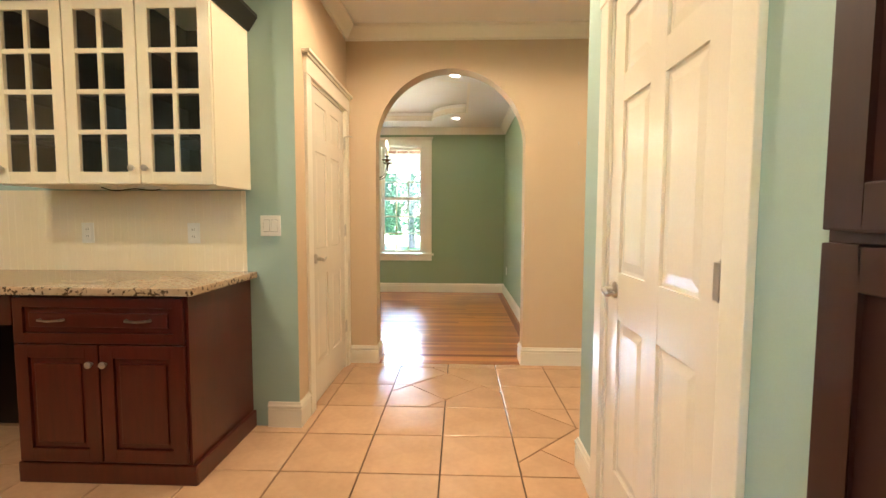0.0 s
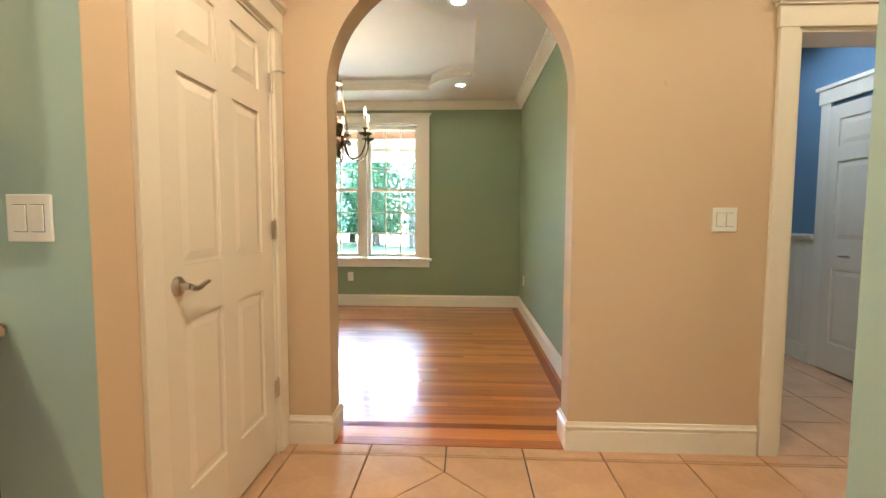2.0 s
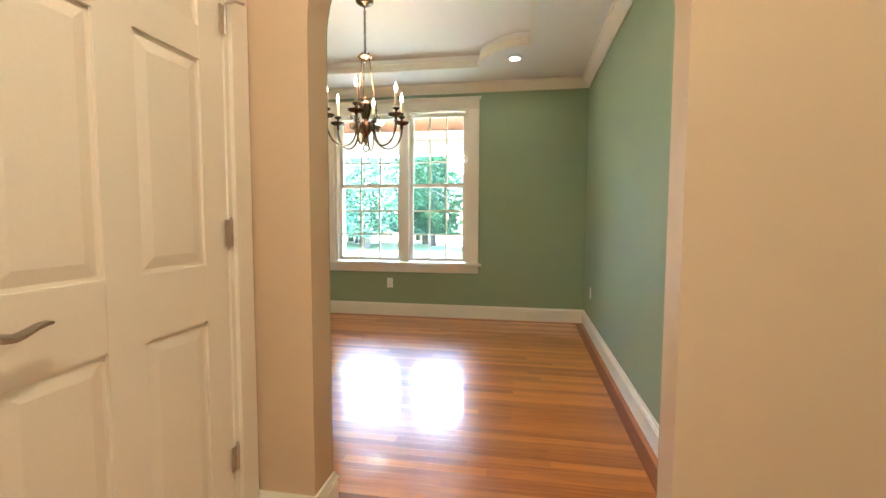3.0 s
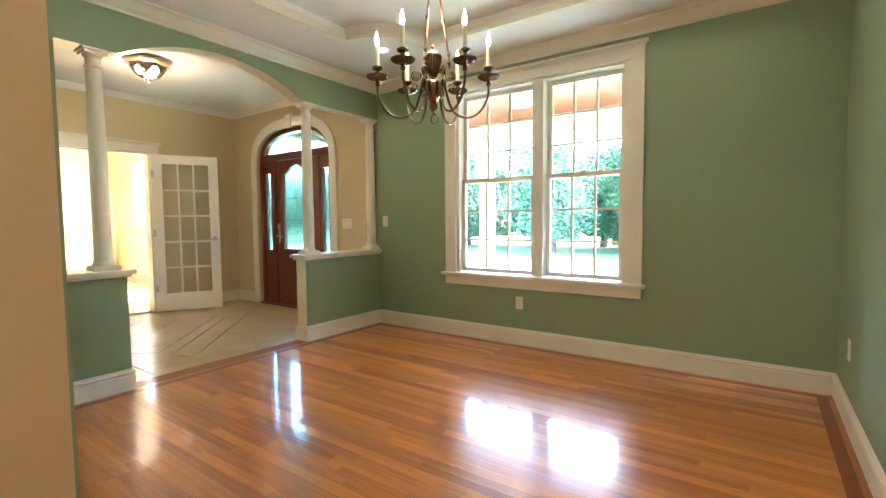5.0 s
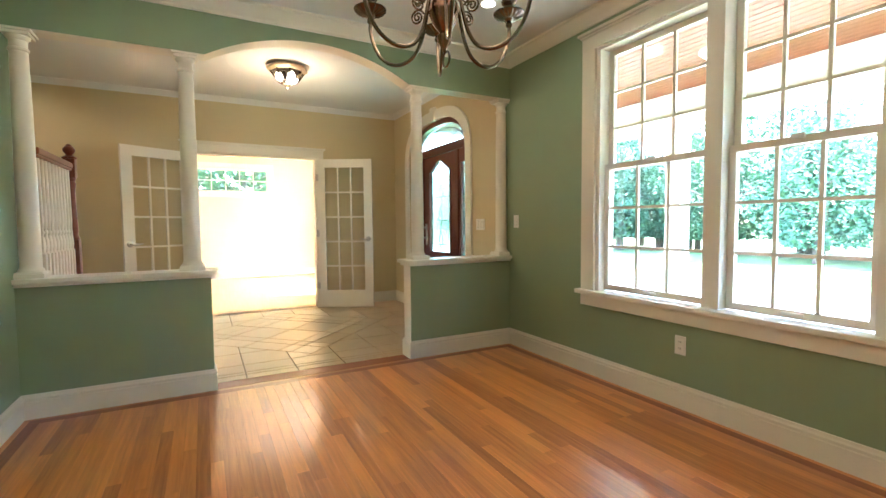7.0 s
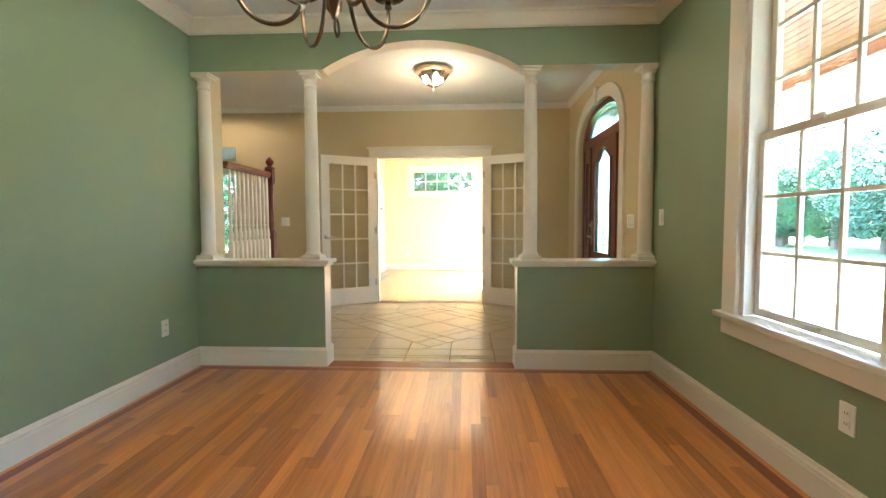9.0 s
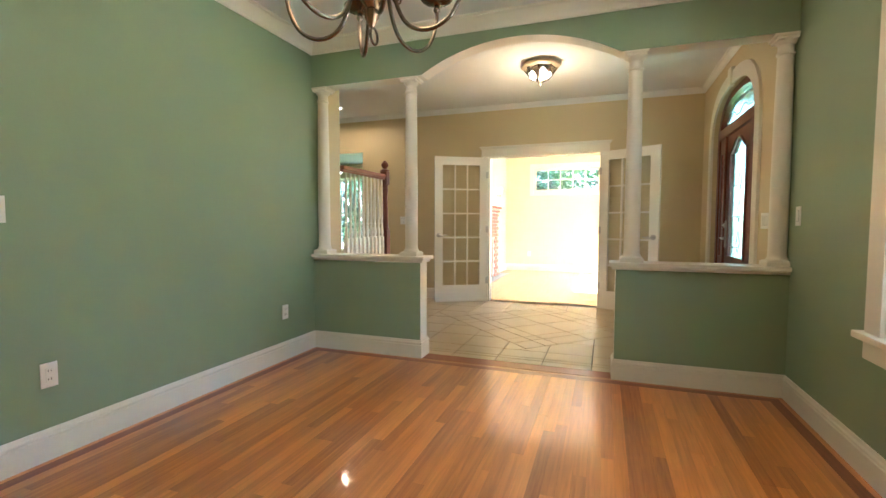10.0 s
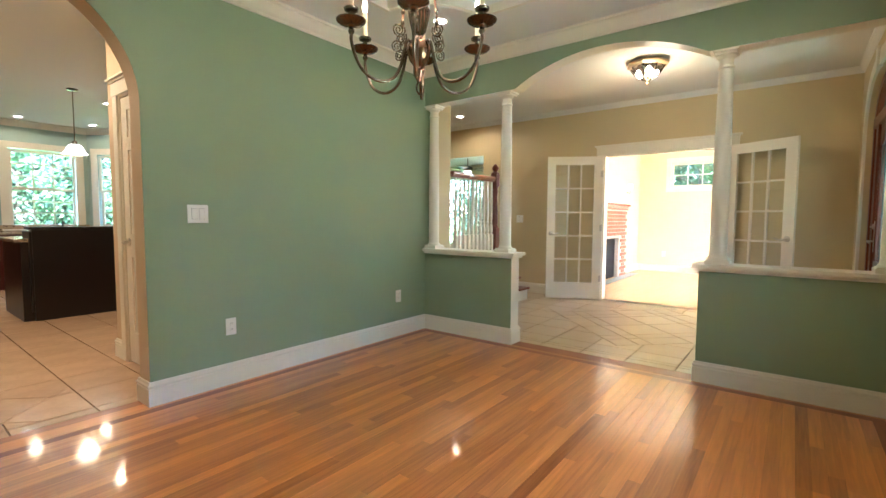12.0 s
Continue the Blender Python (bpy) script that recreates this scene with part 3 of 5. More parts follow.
win = thing("window_1", (-1.29, YW, WZ0), "large double window with cream casing and small panes", "window", kind="structure")
w0, w1, hz = WX0, WX1, WZ1
bm = boxes((w0 - 0.115, YW - 0.022, WZ0, w0 + 0.01, YW, hz), (w1 - 0.01, YW - 0.022, WZ0, w1 + 0.115, YW, hz), (w0 - 0.115, YW - 0.024, hz - 0.01, w1 + 0.115, YW, hz + 0.085),
           (w0 - 0.125, YW - 0.034, hz + 0.085, w1 + 0.125, YW, hz + 0.10), (w0 - 0.14, YW - 0.05, hz + 0.10, w1 + 0.14, YW, hz + 0.12))
part("casing", bm, TRIM, win, "", 0.003)
bm = boxes((w0, YW, WZ0, w0 + 0.044, YW + 0.15, hz), (w1 - 0.044, YW, WZ0, w1, YW + 0.15, hz), (w0 + 0.044, YW, hz - 0.03, w1 - 0.044, YW + 0.15, hz), (-1.280, YW - 0.012, WZ0 + 0.01, -1.178, YW + 0.14, hz - 0.03))
part("window_frame", bm, TRIM, win, "", 0.003)
part("window_sill", boxes((w0 - 0.15, YW - 0.055, WZ0 - 0.028, w1 + 0.15, YW + 0.15, WZ0 + 0.004)), TRIM, win, "", 0.006)
part("apron", boxes((w0 - 0.115, YW - 0.024, WZ0 - 0.115, w1 + 0.115, YW, WZ0 - 0.03)), TRIM, win, "", 0.004)
for a, b in ((w0 + 0.045, -1.283), (-1.175, w1 - 0.045)):
    double_hung(win, a, b, 0.66, hz - 0.035, YW + 0.055, 3, 3, meet=1.562)
    part("lift", boxes(((a + b) / 2 - 0.05, YW + 0.04, 0.675, (a + b) / 2 + 0.05, YW + 0.056, 0.69)), PLATE, win, "", 0.003)

tw = thing("window_2", (SB, (TY0 + TY1) / 2, TZ0), "high strip window with ten small panes", "window", kind="structure")
m = pose(SB, 0, 0, 0, 0, 90)
sash(tw, "sash", TY0, TY1, TZ0, TZ1, 0.04, 5, 2, m, 0.05)
part("casing", boxes((SB, TY0 - 0.09, TZ0 - 0.09, SB + 0.02, TY0, TZ1 + 0.1), (SB, TY1, TZ0 - 0.09, SB + 0.02, TY1 + 0.09, TZ1 + 0.1), (SB, TY0, TZ1, SB + 0.02, TY1, TZ1 + 0.1), (SB, TY0, TZ0 - 0.09, SB + 0.02, TY1, TZ0)), TRIM, tw, "", 0.003)
sw = thing("window_3", ((SWX0 + SWX1) / 2, YW, 1.0), "broad white three-part study window", "window", kind="structure")
for k in range(3):
    a = SWX0 + (SWX1 - SWX0) / 3 * k
    sash(sw, "sash", a + 0.02, a + (SWX1 - SWX0) / 3 - 0.02, 1.17, 2.36, YW + 0.05, 1, 1)
gw = thing("window_4", (GX, -0.9, 0.4), "wide white family room window", "window", kind="structure")
m = pose(GX, 0, 0, 0, 0, 90)
for a in (-2.9, -1.9, -0.9, 0.1):
    double_hung(gw, a + 0.02, a + 0.98, 0.42, 2.38, 0.05, 3, 3, m)


def bay_window(p0, p1, s0, s1, z0, z1, name, label):
    p0, p1 = Vector(p0), Vector(p1)
    u = (p1 - p0).normalized()
    a = math.degrees(math.atan2(u.y, u.x))
    m = pose(p0.x, p0.y, 0, 0, 0, a)
    mid = p0 + u * (s0 + s1) / 2
    w = thing(name, (mid.x, mid.y, z0), label, "window", kind="structure")
    flip = m @ Matrix.Translation((0, -0.12, 0))
    double_hung(w, s0 + 0.02, s1 - 0.02, z0 + 0.02, z1 - 0.02, 0.03, 3, 3, flip)
    bm = boxes((s0 - 0.1, 0, z0 - 0.02, s0 + 0.02, 0.022, z1), (s1 - 0.02, 0, z0 - 0.02, s1 + 0.1, 0.022, z1), (s0 - 0.1, 0, z1, s1 + 0.1, 0.024, z1 + 0.11), (s0 - 0.1, 0, z0 - 0.04, s1 + 0.1, 0.05, z0 - 0.02))
    bm.transform(m)
    part("casing", bm, TRIM, w, "", 0.003)
    return w


bay_window(KB1, KB0, 0.17, 1.11, 0.97, 2.32, "window_5", "tall white bay window with small panes")
bay_window(KB2, KB1, 0.5, 1.63, 0.97, 2.32, "window_6", "second white bay window with small panes")

# ---- doors ----
def panel_door(d, w, h, t, cols=2, rows=((0.24, 0.84), (1.02, 1.66), (1.76, 1.97)), st=0.11, faces=(1,), material=DOORW):
    """A panelled leaf in its own metres: hinge at x = 0, faces at y = 0 and -t. Stiles and rails stand proud of raised panels."""
    edges = [st + (w - 2 * st - (cols - 1) * st) * k / cols + st * k for k in range(cols)]
    cw = (w - 2 * st - (cols - 1) * st) / cols
    xs = [(e, e + cw) for e in edges]
    bm = boxes((0, -t + 0.010, 0, w, -0.010, h))
    for x0, x1 in [(0, st)] + [(a[1], b[0]) for a, b in zip(xs, xs[1:])] + [(w - st, w)]:
        boxes((x0, -t, 0, x1, 0, h), bm=bm)
    zr = [0.0] + [q for r in rows for q in r] + [h]
    for k in range(0, len(zr), 2):
        for a, b in xs:
            boxes((a, -t + 0.0005, zr[k], b, -0.0005, zr[k + 1]), bm=bm)
    bm.transform(base_of(d))
    leaf = part("leaf", bm, material, d)
    for a, b in xs:
        for c, e in rows:
            for y0, y1 in ((-0.0100, -0.003), (-t + 0.0100, -t + 0.003)):
                bm = bmesh.new()
                i0, i1 = 0.012, 0.045
                v = [bm.verts.new(p) for p in ((a + i0, y0, c + i0), (b - i0, y0, c + i0), (b - i0, y0, e - i0), (a + i0, y0, e - i0), (a + i1, y1, c + i1), (b - i1, y1, c + i1), (b - i1, y1, e - i1), (a + i1, y1, e - i1))]
                for f in ((4, 5, 6, 7), (0, 1, 5, 4), (1, 2, 6, 5), (2, 3, 7, 6), (3, 0, 4, 7)):
                    bm.faces.new([v[k] for k in f])
                bm.transform(base_of(d))
                part("panel", bm, material, leaf)
    return leaf


def hinges(d, zs, y, x=-0.004):
    for z in zs:
        bm = lathe([(0.007, -0.045), (0.007, 0.045)], (x, y, z), 10)
        boxes((x, y - 0.002, z - 0.044, x + 0.03, y + 0.0015, z + 0.044), bm=bm)
        lathe([(0.004, 0.045), (0.006, 0.05), (0.003, 0.055)], (x, y, z), 8, bm=bm)
        bm.transform(base_of(d))
        part("hinge", bm, NICKEL, d, "", 0, True)


def placed_lever(d, x, y, z, side, out):
    lever_at = base_of(d)
    for nm, bm in (("rose", lathe([(0.033, 0), (0.033, 0.006 * out), (0.028, 0.011 * out), (0.012, 0.014 * out), (0.011, 0.045 * out)], (x, y, z), 20, axis="y")),
                   ("lever", tube([(x + side * q, y + out * 0.045, z + 0.008 * math.sin(q * 50 + 2.6) - 0.004) for q in (0.0, 0.015, 0.03, 0.045, 0.06, 0.075, 0.09, 0.105, 0.118)], [0.0105, 0.0105, 0.01, 0.0095, 0.009, 0.008, 0.0075, 0.0065, 0.004], 10))):
        bm.transform(lever_at)
        part(nm, bm, NICKEL, d, "brushed nickel" if nm == "lever" else "", 0, True)


d = thing("door_1", pose(XL - 0.004, 3.56, 0.012, 0, 0, -90), "closed cream six-panel closet door with nickel lever", "door", kind="structure")
panel_door(d, 0.82, 2.065, 0.035)
placed_lever(d, 0.745, 0.0, 0.955, -1, 1)
hinges(d, (0.33, 1.12, 1.82), 0.012)
bm = tube([(-0.004, 0.014, 1.875), (-0.004, 0.05, 1.88), (-0.03, 0.065, 1.88)], 0.005, 8)
bm.transform(base_of(d))
part("hinge_stop", bm, NICKEL, d, "", 0, True)
d = thing("door_2", pose(XK + 0.004, 0.938, 0.012, 0, 0, 90), "closed white six-panel pantry door with nickel lever", "door", kind="structure")
panel_door(d, 0.80, 2.065, 0.035)
placed_lever(d, 0.72, 0.0, 0.95, -1, 1)
hinges(d, (0.27, 1.08, 1.82), 0.012)
d = thing("door_3", pose(3.0 - 0.036, 4.35, 0.012, 0, 0, 90), "closed white three-panel mud room door", "door", kind="structure")
panel_door(d, 0.76, 2.05, 0.03, 1, ((0.22, 0.80), (1.02, 1.62), (1.74, 1.94)), 0.10)
bm = tube([(0.5, 0.0, 0.90), (0.5, 0.03, 0.90), (0.56, 0.03, 0.90), (0.56, 0.0, 0.90)], 0.006)
bm.transform(base_of(d))
part("pull", bm, NICKEL, d, "", 0, True)
structure("trim_mud_door", boxes((2.978, 4.24, 0, 2.998, 4.34, 2.1), (2.978, 5.12, 0, 2.998, 5.22, 2.1), (2.972, 4.22, 2.1, 2.998, 5.24, 2.21), (2.955, 4.20, 2.21, 2.998, 5.26, 2.24)), TRIM, "white casing of the mud room door", "moulding", 0.003)
wn_ = thing("wainscot", (2.98, 5.6, 0), "white panelled wainscot with a moulded cap", "wainscot", kind="structure")
for k in range(12):
    part("plank", boxes((2.982, 5.225 + 0.097 * k, 0.0, 2.998, 5.225 + 0.097 * k + 0.093, 1.02)), TRIM, wn_)
part("cap", boxes((2.962, 5.222, 1.02, 2.998, 6.39, 1.045), (2.95, 5.222, 1.045, 2.998, 6.39, 1.07)), TRIM, wn_, "", 0.005)
part("foot", boxes((2.968, 5.222, 0.0, 2.981, 6.39, 0.14)), TRIM, wn_, "", 0.004)
lk = thing("coat_cubby", (2.0, 6.38, 0), "dark open coat cubby against the blue wall", "cubby")
part("back", boxes((1.1, 6.36, 0.9, 2.6, 6.395, 2.1)), ESPRESSO, lk)
for z in (0.9, 1.6, 2.06):
    part("shelf", boxes((1.1, 6.1, z, 2.6, 6.36, z + 0.03)), ESPRESSO, lk)
for x in (1.1, 1.85, 2.57):
    part("side", boxes((x, 6.1, 0.0, x + 0.03, 6.36, 2.1)), ESPRESSO, lk)


def french(name, m, sign, label):
    """A fifteen-light leaf, hinge at x = 0, with a lever on its free edge."""
    d = thing(name, m, label, "door", "pair of french doors", "structure")
    w, h, t, st = 0.765, 2.05, 0.035, 0.115
    g = (st, w - st, 0.235, h - 0.115)
    M = base_of(d)
    bm = boxes((0, -t, 0, st, 0, h), (w - st, -t, 0, w, 0, h), (st, -t, 0, w - st, 0, g[2]), (st, -t, g[3], w - st, 0, h))
    bm.transform(M)
    leaf = part("leaf", bm, DOORW, d)
    bm = bmesh.new()
    for k in range(1, 3):
        c = g[0] + (g[1] - g[0]) * k / 3
        boxes((c - 0.011, -t + 0.004, g[2], c + 0.011, -0.004, g[3]), bm=bm)
    for k in range(1, 5):
        c = g[2] + (g[3] - g[2]) * k / 5
        boxes((g[0], -t + 0.006, c - 0.011, g[1], -0.006, c + 0.011), bm=bm)
    bm.transform(M)
    part("muntin", bm, DOORW, leaf)
    for i in range(3):
        for j in range(5):
            bm = boxes((g[0] + (g[1] - g[0]) * i / 3, -t / 2 - 0.002, g[2] + (g[3] - g[2]) * j / 5, g[0] + (g[1] - g[0]) * (i + 1) / 3, -t / 2 + 0.002, g[2] + (g[3] - g[2]) * (j + 1) / 5))
            bm.transform(M)
            part("pane", bm, PANE, leaf).visible_shadow = False
    for y, o in ((0.0, 1), (-t, -1)):
        placed_lever(d, w - 0.06, y, 0.95, -1, o)
    hinges(d, (0.3, 1.03, 1.8), sign * 0.006 - (t if sign < 0 else 0))
    return d


a1 = math.degrees(math.atan2(4.05 - FY0, -5.70 - XF))
french("door_4", pose(XF + 0.035, FY0 - 0.005, 0.012, 0, 0, a1), 1, "open white french door with fifteen small panes")
a2 = math.degrees(math.atan2(6.955 - FY1, -5.72 - XF))
french("door_5", pose(XF + 0.035 + 0.035 * math.sin(radians(a2)) * -1 + 0.035, FY1 + 0.005, 0.012, 0, 0, a2), -1, "open white french door folded back beside the entry")

# ---- entry ----
en = thing("door_6", (EX, YW + 0.05, 0.0), "mahogany entry door with leaded glass, sidelights and arched transom", "door", kind="structure")


def arch_ring(cx, z0, rx0, rz0, rx1, rz1, foot, y0, y1, n=32):
    """A casing that runs up both sides and over an elliptical head."""
    o = [(cx - rx1, foot)] + basket(cx, z0, rx1, rz1, n) + [(cx + rx1, foot)]
    i = [(cx - rx0, foot)] + basket(cx, z0, rx0, rz0, n) + [(cx + rx0, foot)]
    bm = bmesh.new()
    q = []
    for pts in (o, i):
        for y in (y0, y1):
            q.append([bm.verts.new((x, y, z)) for x, z in pts])
    for a, b in ((q[0], q[2]), (q[1], q[3]), (q[0], q[1]), (q[2], q[3])):
        for k in range(len(a) - 1):
            bm.faces.new((a[k], a[k + 1], b[k + 1], b[k]))
    for k in (0, -1):
        bm.faces.new((q[0][k], q[1][k], q[3][k], q[2][k]))
    return bm


bm = arch_ring(EX, ES, EW - 0.005, ER - 0.005, EW + 0.115, ER + 0.115, 0, YW - 0.022, YW)
structure("trim_entry", bm, TRIM, "cream arched casing round the entry door", "moulding")
bm = prism([(EX - 0.045, YW - 0.04, ES + ER - 0.02), (EX + 0.045, YW - 0.04, ES + ER - 0.02), (EX + 0.06, YW - 0.04, ES + ER + 0.15), (EX - 0.06, YW - 0.04, ES + ER + 0.15)], (0, 0.04, 0))
structure("trim_keystone", bm, TRIM, "cream keystone over the entry arch", "moulding", 0.004)
YE = YW + 0.045
part("frame", arch_ring(EX, ES, EW - 0.07, ER - 0.06, EW, ER, 0, YE, YE + 0.09), MAHOG, en)
TB = 2.03
for x in (-0.47, 0.47):
    part("mullion", boxes((EX + x - 0.035, YE, 0, EX + x + 0.035, YE + 0.09, TB)), MAHOG, en, "", 0.004)
part("transom_bar", boxes((EX - EW + 0.02, YE - 0.004, TB, EX + EW - 0.02, YE + 0.094, TB + 0.1)), MAHOG, en, "", 0.006)
tp = [(x, z) for x, z in basket(EX, ES, EW - 0.07, ER - 0.06, 60) if z > TB + 0.1]
tp = [(tp[0][0], TB + 0.1)] + tp + [(tp[-1][0], TB + 0.1)]
part("transom_glass", prism([(x, YE + 0.045, z) for x, z in tp], (0, 0.006, 0)), FROST, en, "leaded transom glass").visible_shadow = False
zig = [(EX - 0.6 + 0.1 * k, YE + 0.04, TB + 0.17 + (0.05 if (k // 2) % 2 else 0.0)) for k in range(13)]
part("came", tube(zig, 0.005, 6), LEAD, en)
zig = [(x * 0.86 + EX * 0.14, YE + 0.04, (z - TB - 0.1) * 0.8 + TB + 0.1) for x, z in tp[1:-1]]
part("came", tube(zig, 0.005, 6), LEAD, en)
# leaf: frame with a scalloped light
dx0, dx1, g0, g1, gz0, gz1 = EX - 0.432, EX + 0.432, EX - 0.285, EX + 0.285, 0.80, 1.83
top = [(g0 + 0.57 * k / 24, gz1 + 0.13 * (0.5 - 0.5 * math.cos(2 * math.pi * k / 24)) ** 0.8) for k in range(25)]
poly = [(dx0, 0.01), (dx1, 0.01), (dx1, TB - 0.004), (dx0, TB - 0.004)]
bm = bmesh.new()
vo = [bm.verts.new((x, YE + 0.02, z)) for x, z in poly]
vi = [bm.verts.new((x, YE + 0.02, z)) for x, z in [(g1, gz0), (g0, gz0)] + top]
eds = [bm.edges.new((a[k], a[(k + 1) % len(a)])) for a in (vo, vi) for k in range(len(a))]
bmesh.ops.triangle_fill(bm, use_beauty=True, edges=eds)
ext = bmesh.ops.extrude_face_region(bm, geom=list(bm.faces))
bmesh.ops.translate(bm, vec=(0, 0.05, 0), verts=[v for v in ext["geom"] if isinstance(v, bmesh.types.BMVert)])
leaf = part("leaf", bm, MAHOG, en)
loop = [(g1, gz0), (g0, gz0)] + top
part("bead", tube([(x, YE + 0.016, z) for x, z in loop + [loop[0]]], 0.012, 8), MAHOG, leaf, "", 0, True)
part("glass", prism([(x, YE + 0.043, z) for x, z in loop], (0, 0.005, 0)), FROST, leaf, "pale leaded glass").visible_shadow = False
bm = bmesh.new()
for sx in (-1, 1):
    tube([(EX + sx * 0.235, YE + 0.038, gz0 + 0.02), (EX + sx * 0.235, YE + 0.038, gz1 - 0.01), (EX + sx * 0.12, YE + 0.038, gz1 + 0.08), (EX, YE + 0.038, gz1 + 0.1)], 0.004, 6, bm)
    for c in (0.95, 1.25, 1.55):
        tube([(EX, YE + 0.038, c - 0.11), (EX + sx * 0.06, YE + 0.038, c), (EX, YE + 0.038, c + 0.11)], 0.004, 6, bm)
for z in (0.9, 1.2, 1.5):
    tube([(g0, YE + 0.038, z), (g1, YE + 0.038, z)], 0.0035, 6, bm)
part("came", bm, LEAD, leaf)
for a, b in ((dx0 + 0.12, EX - 0.03), (EX + 0.03, dx1 - 0.12)):
    part("panel", boxes((a, YE + 0.008, 0.2, b, YE + 0.022, 0.64)), MAHOG, leaf, "", 0.008)
hd = part("handle_plate", boxes((dx0 + 0.03, YE + 0.01, 0.88, dx0 + 0.075, YE + 0.02, 1.16)), NICKEL, leaf, "", 0.004)
part("handle", tube([(dx0 + 0.052, YE + 0.01, 0.98), (dx0 + 0.052, YE - 0.03, 0.98), (dx0 + 0.17, YE - 0.03, 0.97)], 0.009, 8), NICKEL, leaf, "", 0, True)
part("deadbolt", lathe([(0.024, 0), (0.024, -0.012), (0.008, -0.014), (0.008, -0.03)], (dx0 + 0.052, YE + 0.01, 1.11), 14, axis="y"), NICKEL, leaf, "", 0, True)
for z in (0.25, 1.05, 1.8):
    part("hinge", lathe([(0.008, -0.05), (0.008, 0.05)], (dx1 + 0.002, YE + 0.012, z), 10), NICKEL, leaf, "", 0, True)
for x0, x1 in ((EX - EW + 0.07, EX - 0.505), (EX + 0.505, EX + EW - 0.07)):
    sl = part("sidelight", boxes((x0, YE + 0.015, 0, x0 + 0.045, YE + 0.07, TB), (x1 - 0.045, YE + 0.015, 0, x1, YE + 0.07, TB), (x0 + 0.045, YE + 0.015, 0, x1 - 0.045, YE + 0.07, 0.78), (x0 + 0.045, YE + 0.015, 1.87, x1 - 0.045, YE + 0.07, TB)), MAHOG, en)
    part("glass", boxes((x0 + 0.045, YE + 0.04, 0.78, x1 - 0.045, YE + 0.046, 1.87)), FROST, sl, "leaded sidelight glass").visible_shadow = False
    c = (x0 + x1) / 2
    bm = bmesh.new()
    for z in (0.95, 1.3, 1.65):
        tube([(x0 + 0.045, YE + 0.036, z), (c, YE + 0.036, z + 0.12), (x1 - 0.045, YE + 0.036, z), (c, YE + 0.036, z - 0.12), (x0 + 0.045, YE + 0.036, z)], 0.0035, 6, bm)
    part("came", bm, LEAD, sl)
structure("trim_threshold", boxes((EX - EW, YW - 0.02, 0.0, EX + EW, YW + 0.16, 0.018)), MAHOG, "dark wooden threshold of the entry", "moulding", 0.004)

# ---- columns on the half walls ----
def column(at, label):
    c = thing("column", at, label, "column", "columns on the half walls", "structure")
    M = base_of(c)
    h = AZ0 - 0.852
    for nm, bm, sm in (("plinth", boxes((-0.078, -0.078, 0, 0.078, 0.078, 0.028), (-0.070, -0.070, 0.028, 0.070, 0.070, 0.036)), False),
                   ("shaft", lathe([(0.064, 0.036), (0.065, 0.044), (0.060, 0.052), (0.055, 0.058), (0.0535, 0.08), (0.053, h * 0.35), (0.050, h * 0.65), (0.045, h - 0.15), (0.044, h - 0.125), (0.052, h - 0.118), (0.052, h - 0.108), (0.044, h - 0.1), (0.044, h - 0.06), (0.058, h - 0.045), (0.06, h - 0.034)], (0, 0, 0), 28), True),
                   ("capital", boxes((-0.066, -0.066, h - 0.034, 0.066, 0.066, h - 0.016), (-0.078, -0.078, h - 0.016, 0.078, 0.078, h)), False)):
        bm.transform(M)
        part(nm, bm, TRIM, c, "", 0 if sm else 0.003, sm)
    return c


XC = (XH + XH2) / 2
col = column((XC, 4.77, 0.852), "cream tapered round column on a half wall")
for y in (6.50, 3.905, 7.385):
    copy_thing(col, Matrix.Translation((XC, y, 0.852)))

# ---- chandelier ----
def flow(pts, n=5):
    """A smooth line through the points."""
    p = [Vector(q) for q in pts]
    p = [2 * p[0] - p[1]] + p + [2 * p[-1] - p[-2]]
    out = []
    for k in range(1, len(p) - 2):
        for q in range(n):
            t = q / n
            out.append(0.5 * (2 * p[k] + (p[k + 1] - p[k - 1]) * t + (2 * p[k - 1] - 5 * p[k] + 4 * p[k + 1] - p[k + 2]) * t * t + (3 * p[k] - p[k - 1] - 3 * p[k + 1] + p[k + 2]) * t ** 3))
    return out + [p[-2]]


CX, CY = -1.05, 5.60
ch = thing("chandelier", (CX, CY, DC + 0.13), "six-arm antique bronze chandelier with lit candle bulbs", "chandelier")
part("canopy", lathe([(0.0, 0), (0.07, 0.0), (0.068, -0.012), (0.05, -0.028), (0.02, -0.036), (0.008, -0.05)], (CX, CY, DC + 0.128), 24), BRONZE, ch, "", 0, True)
bm = bmesh.new()
for k in range(17):
    z = 2.77 - 0.0195 * k
    pts = []
    for q in range(13):
        a = 2 * math.pi * q / 12
        r = 0.009 * math.cos(a)
        pts.append((CX + (r if k % 2 else 0), CY + (0 if k % 2 else r), z + 0.016 * math.sin(a)))
    tube(pts, 0.0025, 6, bm)
part("chain", bm, BRONZE, ch, "", 0, True)
part("crown_disc", lathe([(0.008, 2.53), (0.02, 2.52), (0.05, 2.515), (0.062, 2.50), (0.05, 2.488), (0.03, 2.482), (0.012, 2.475), (0.01, 2.45)], (CX, CY, 0), 24), COPPER, ch, "", 0, True)
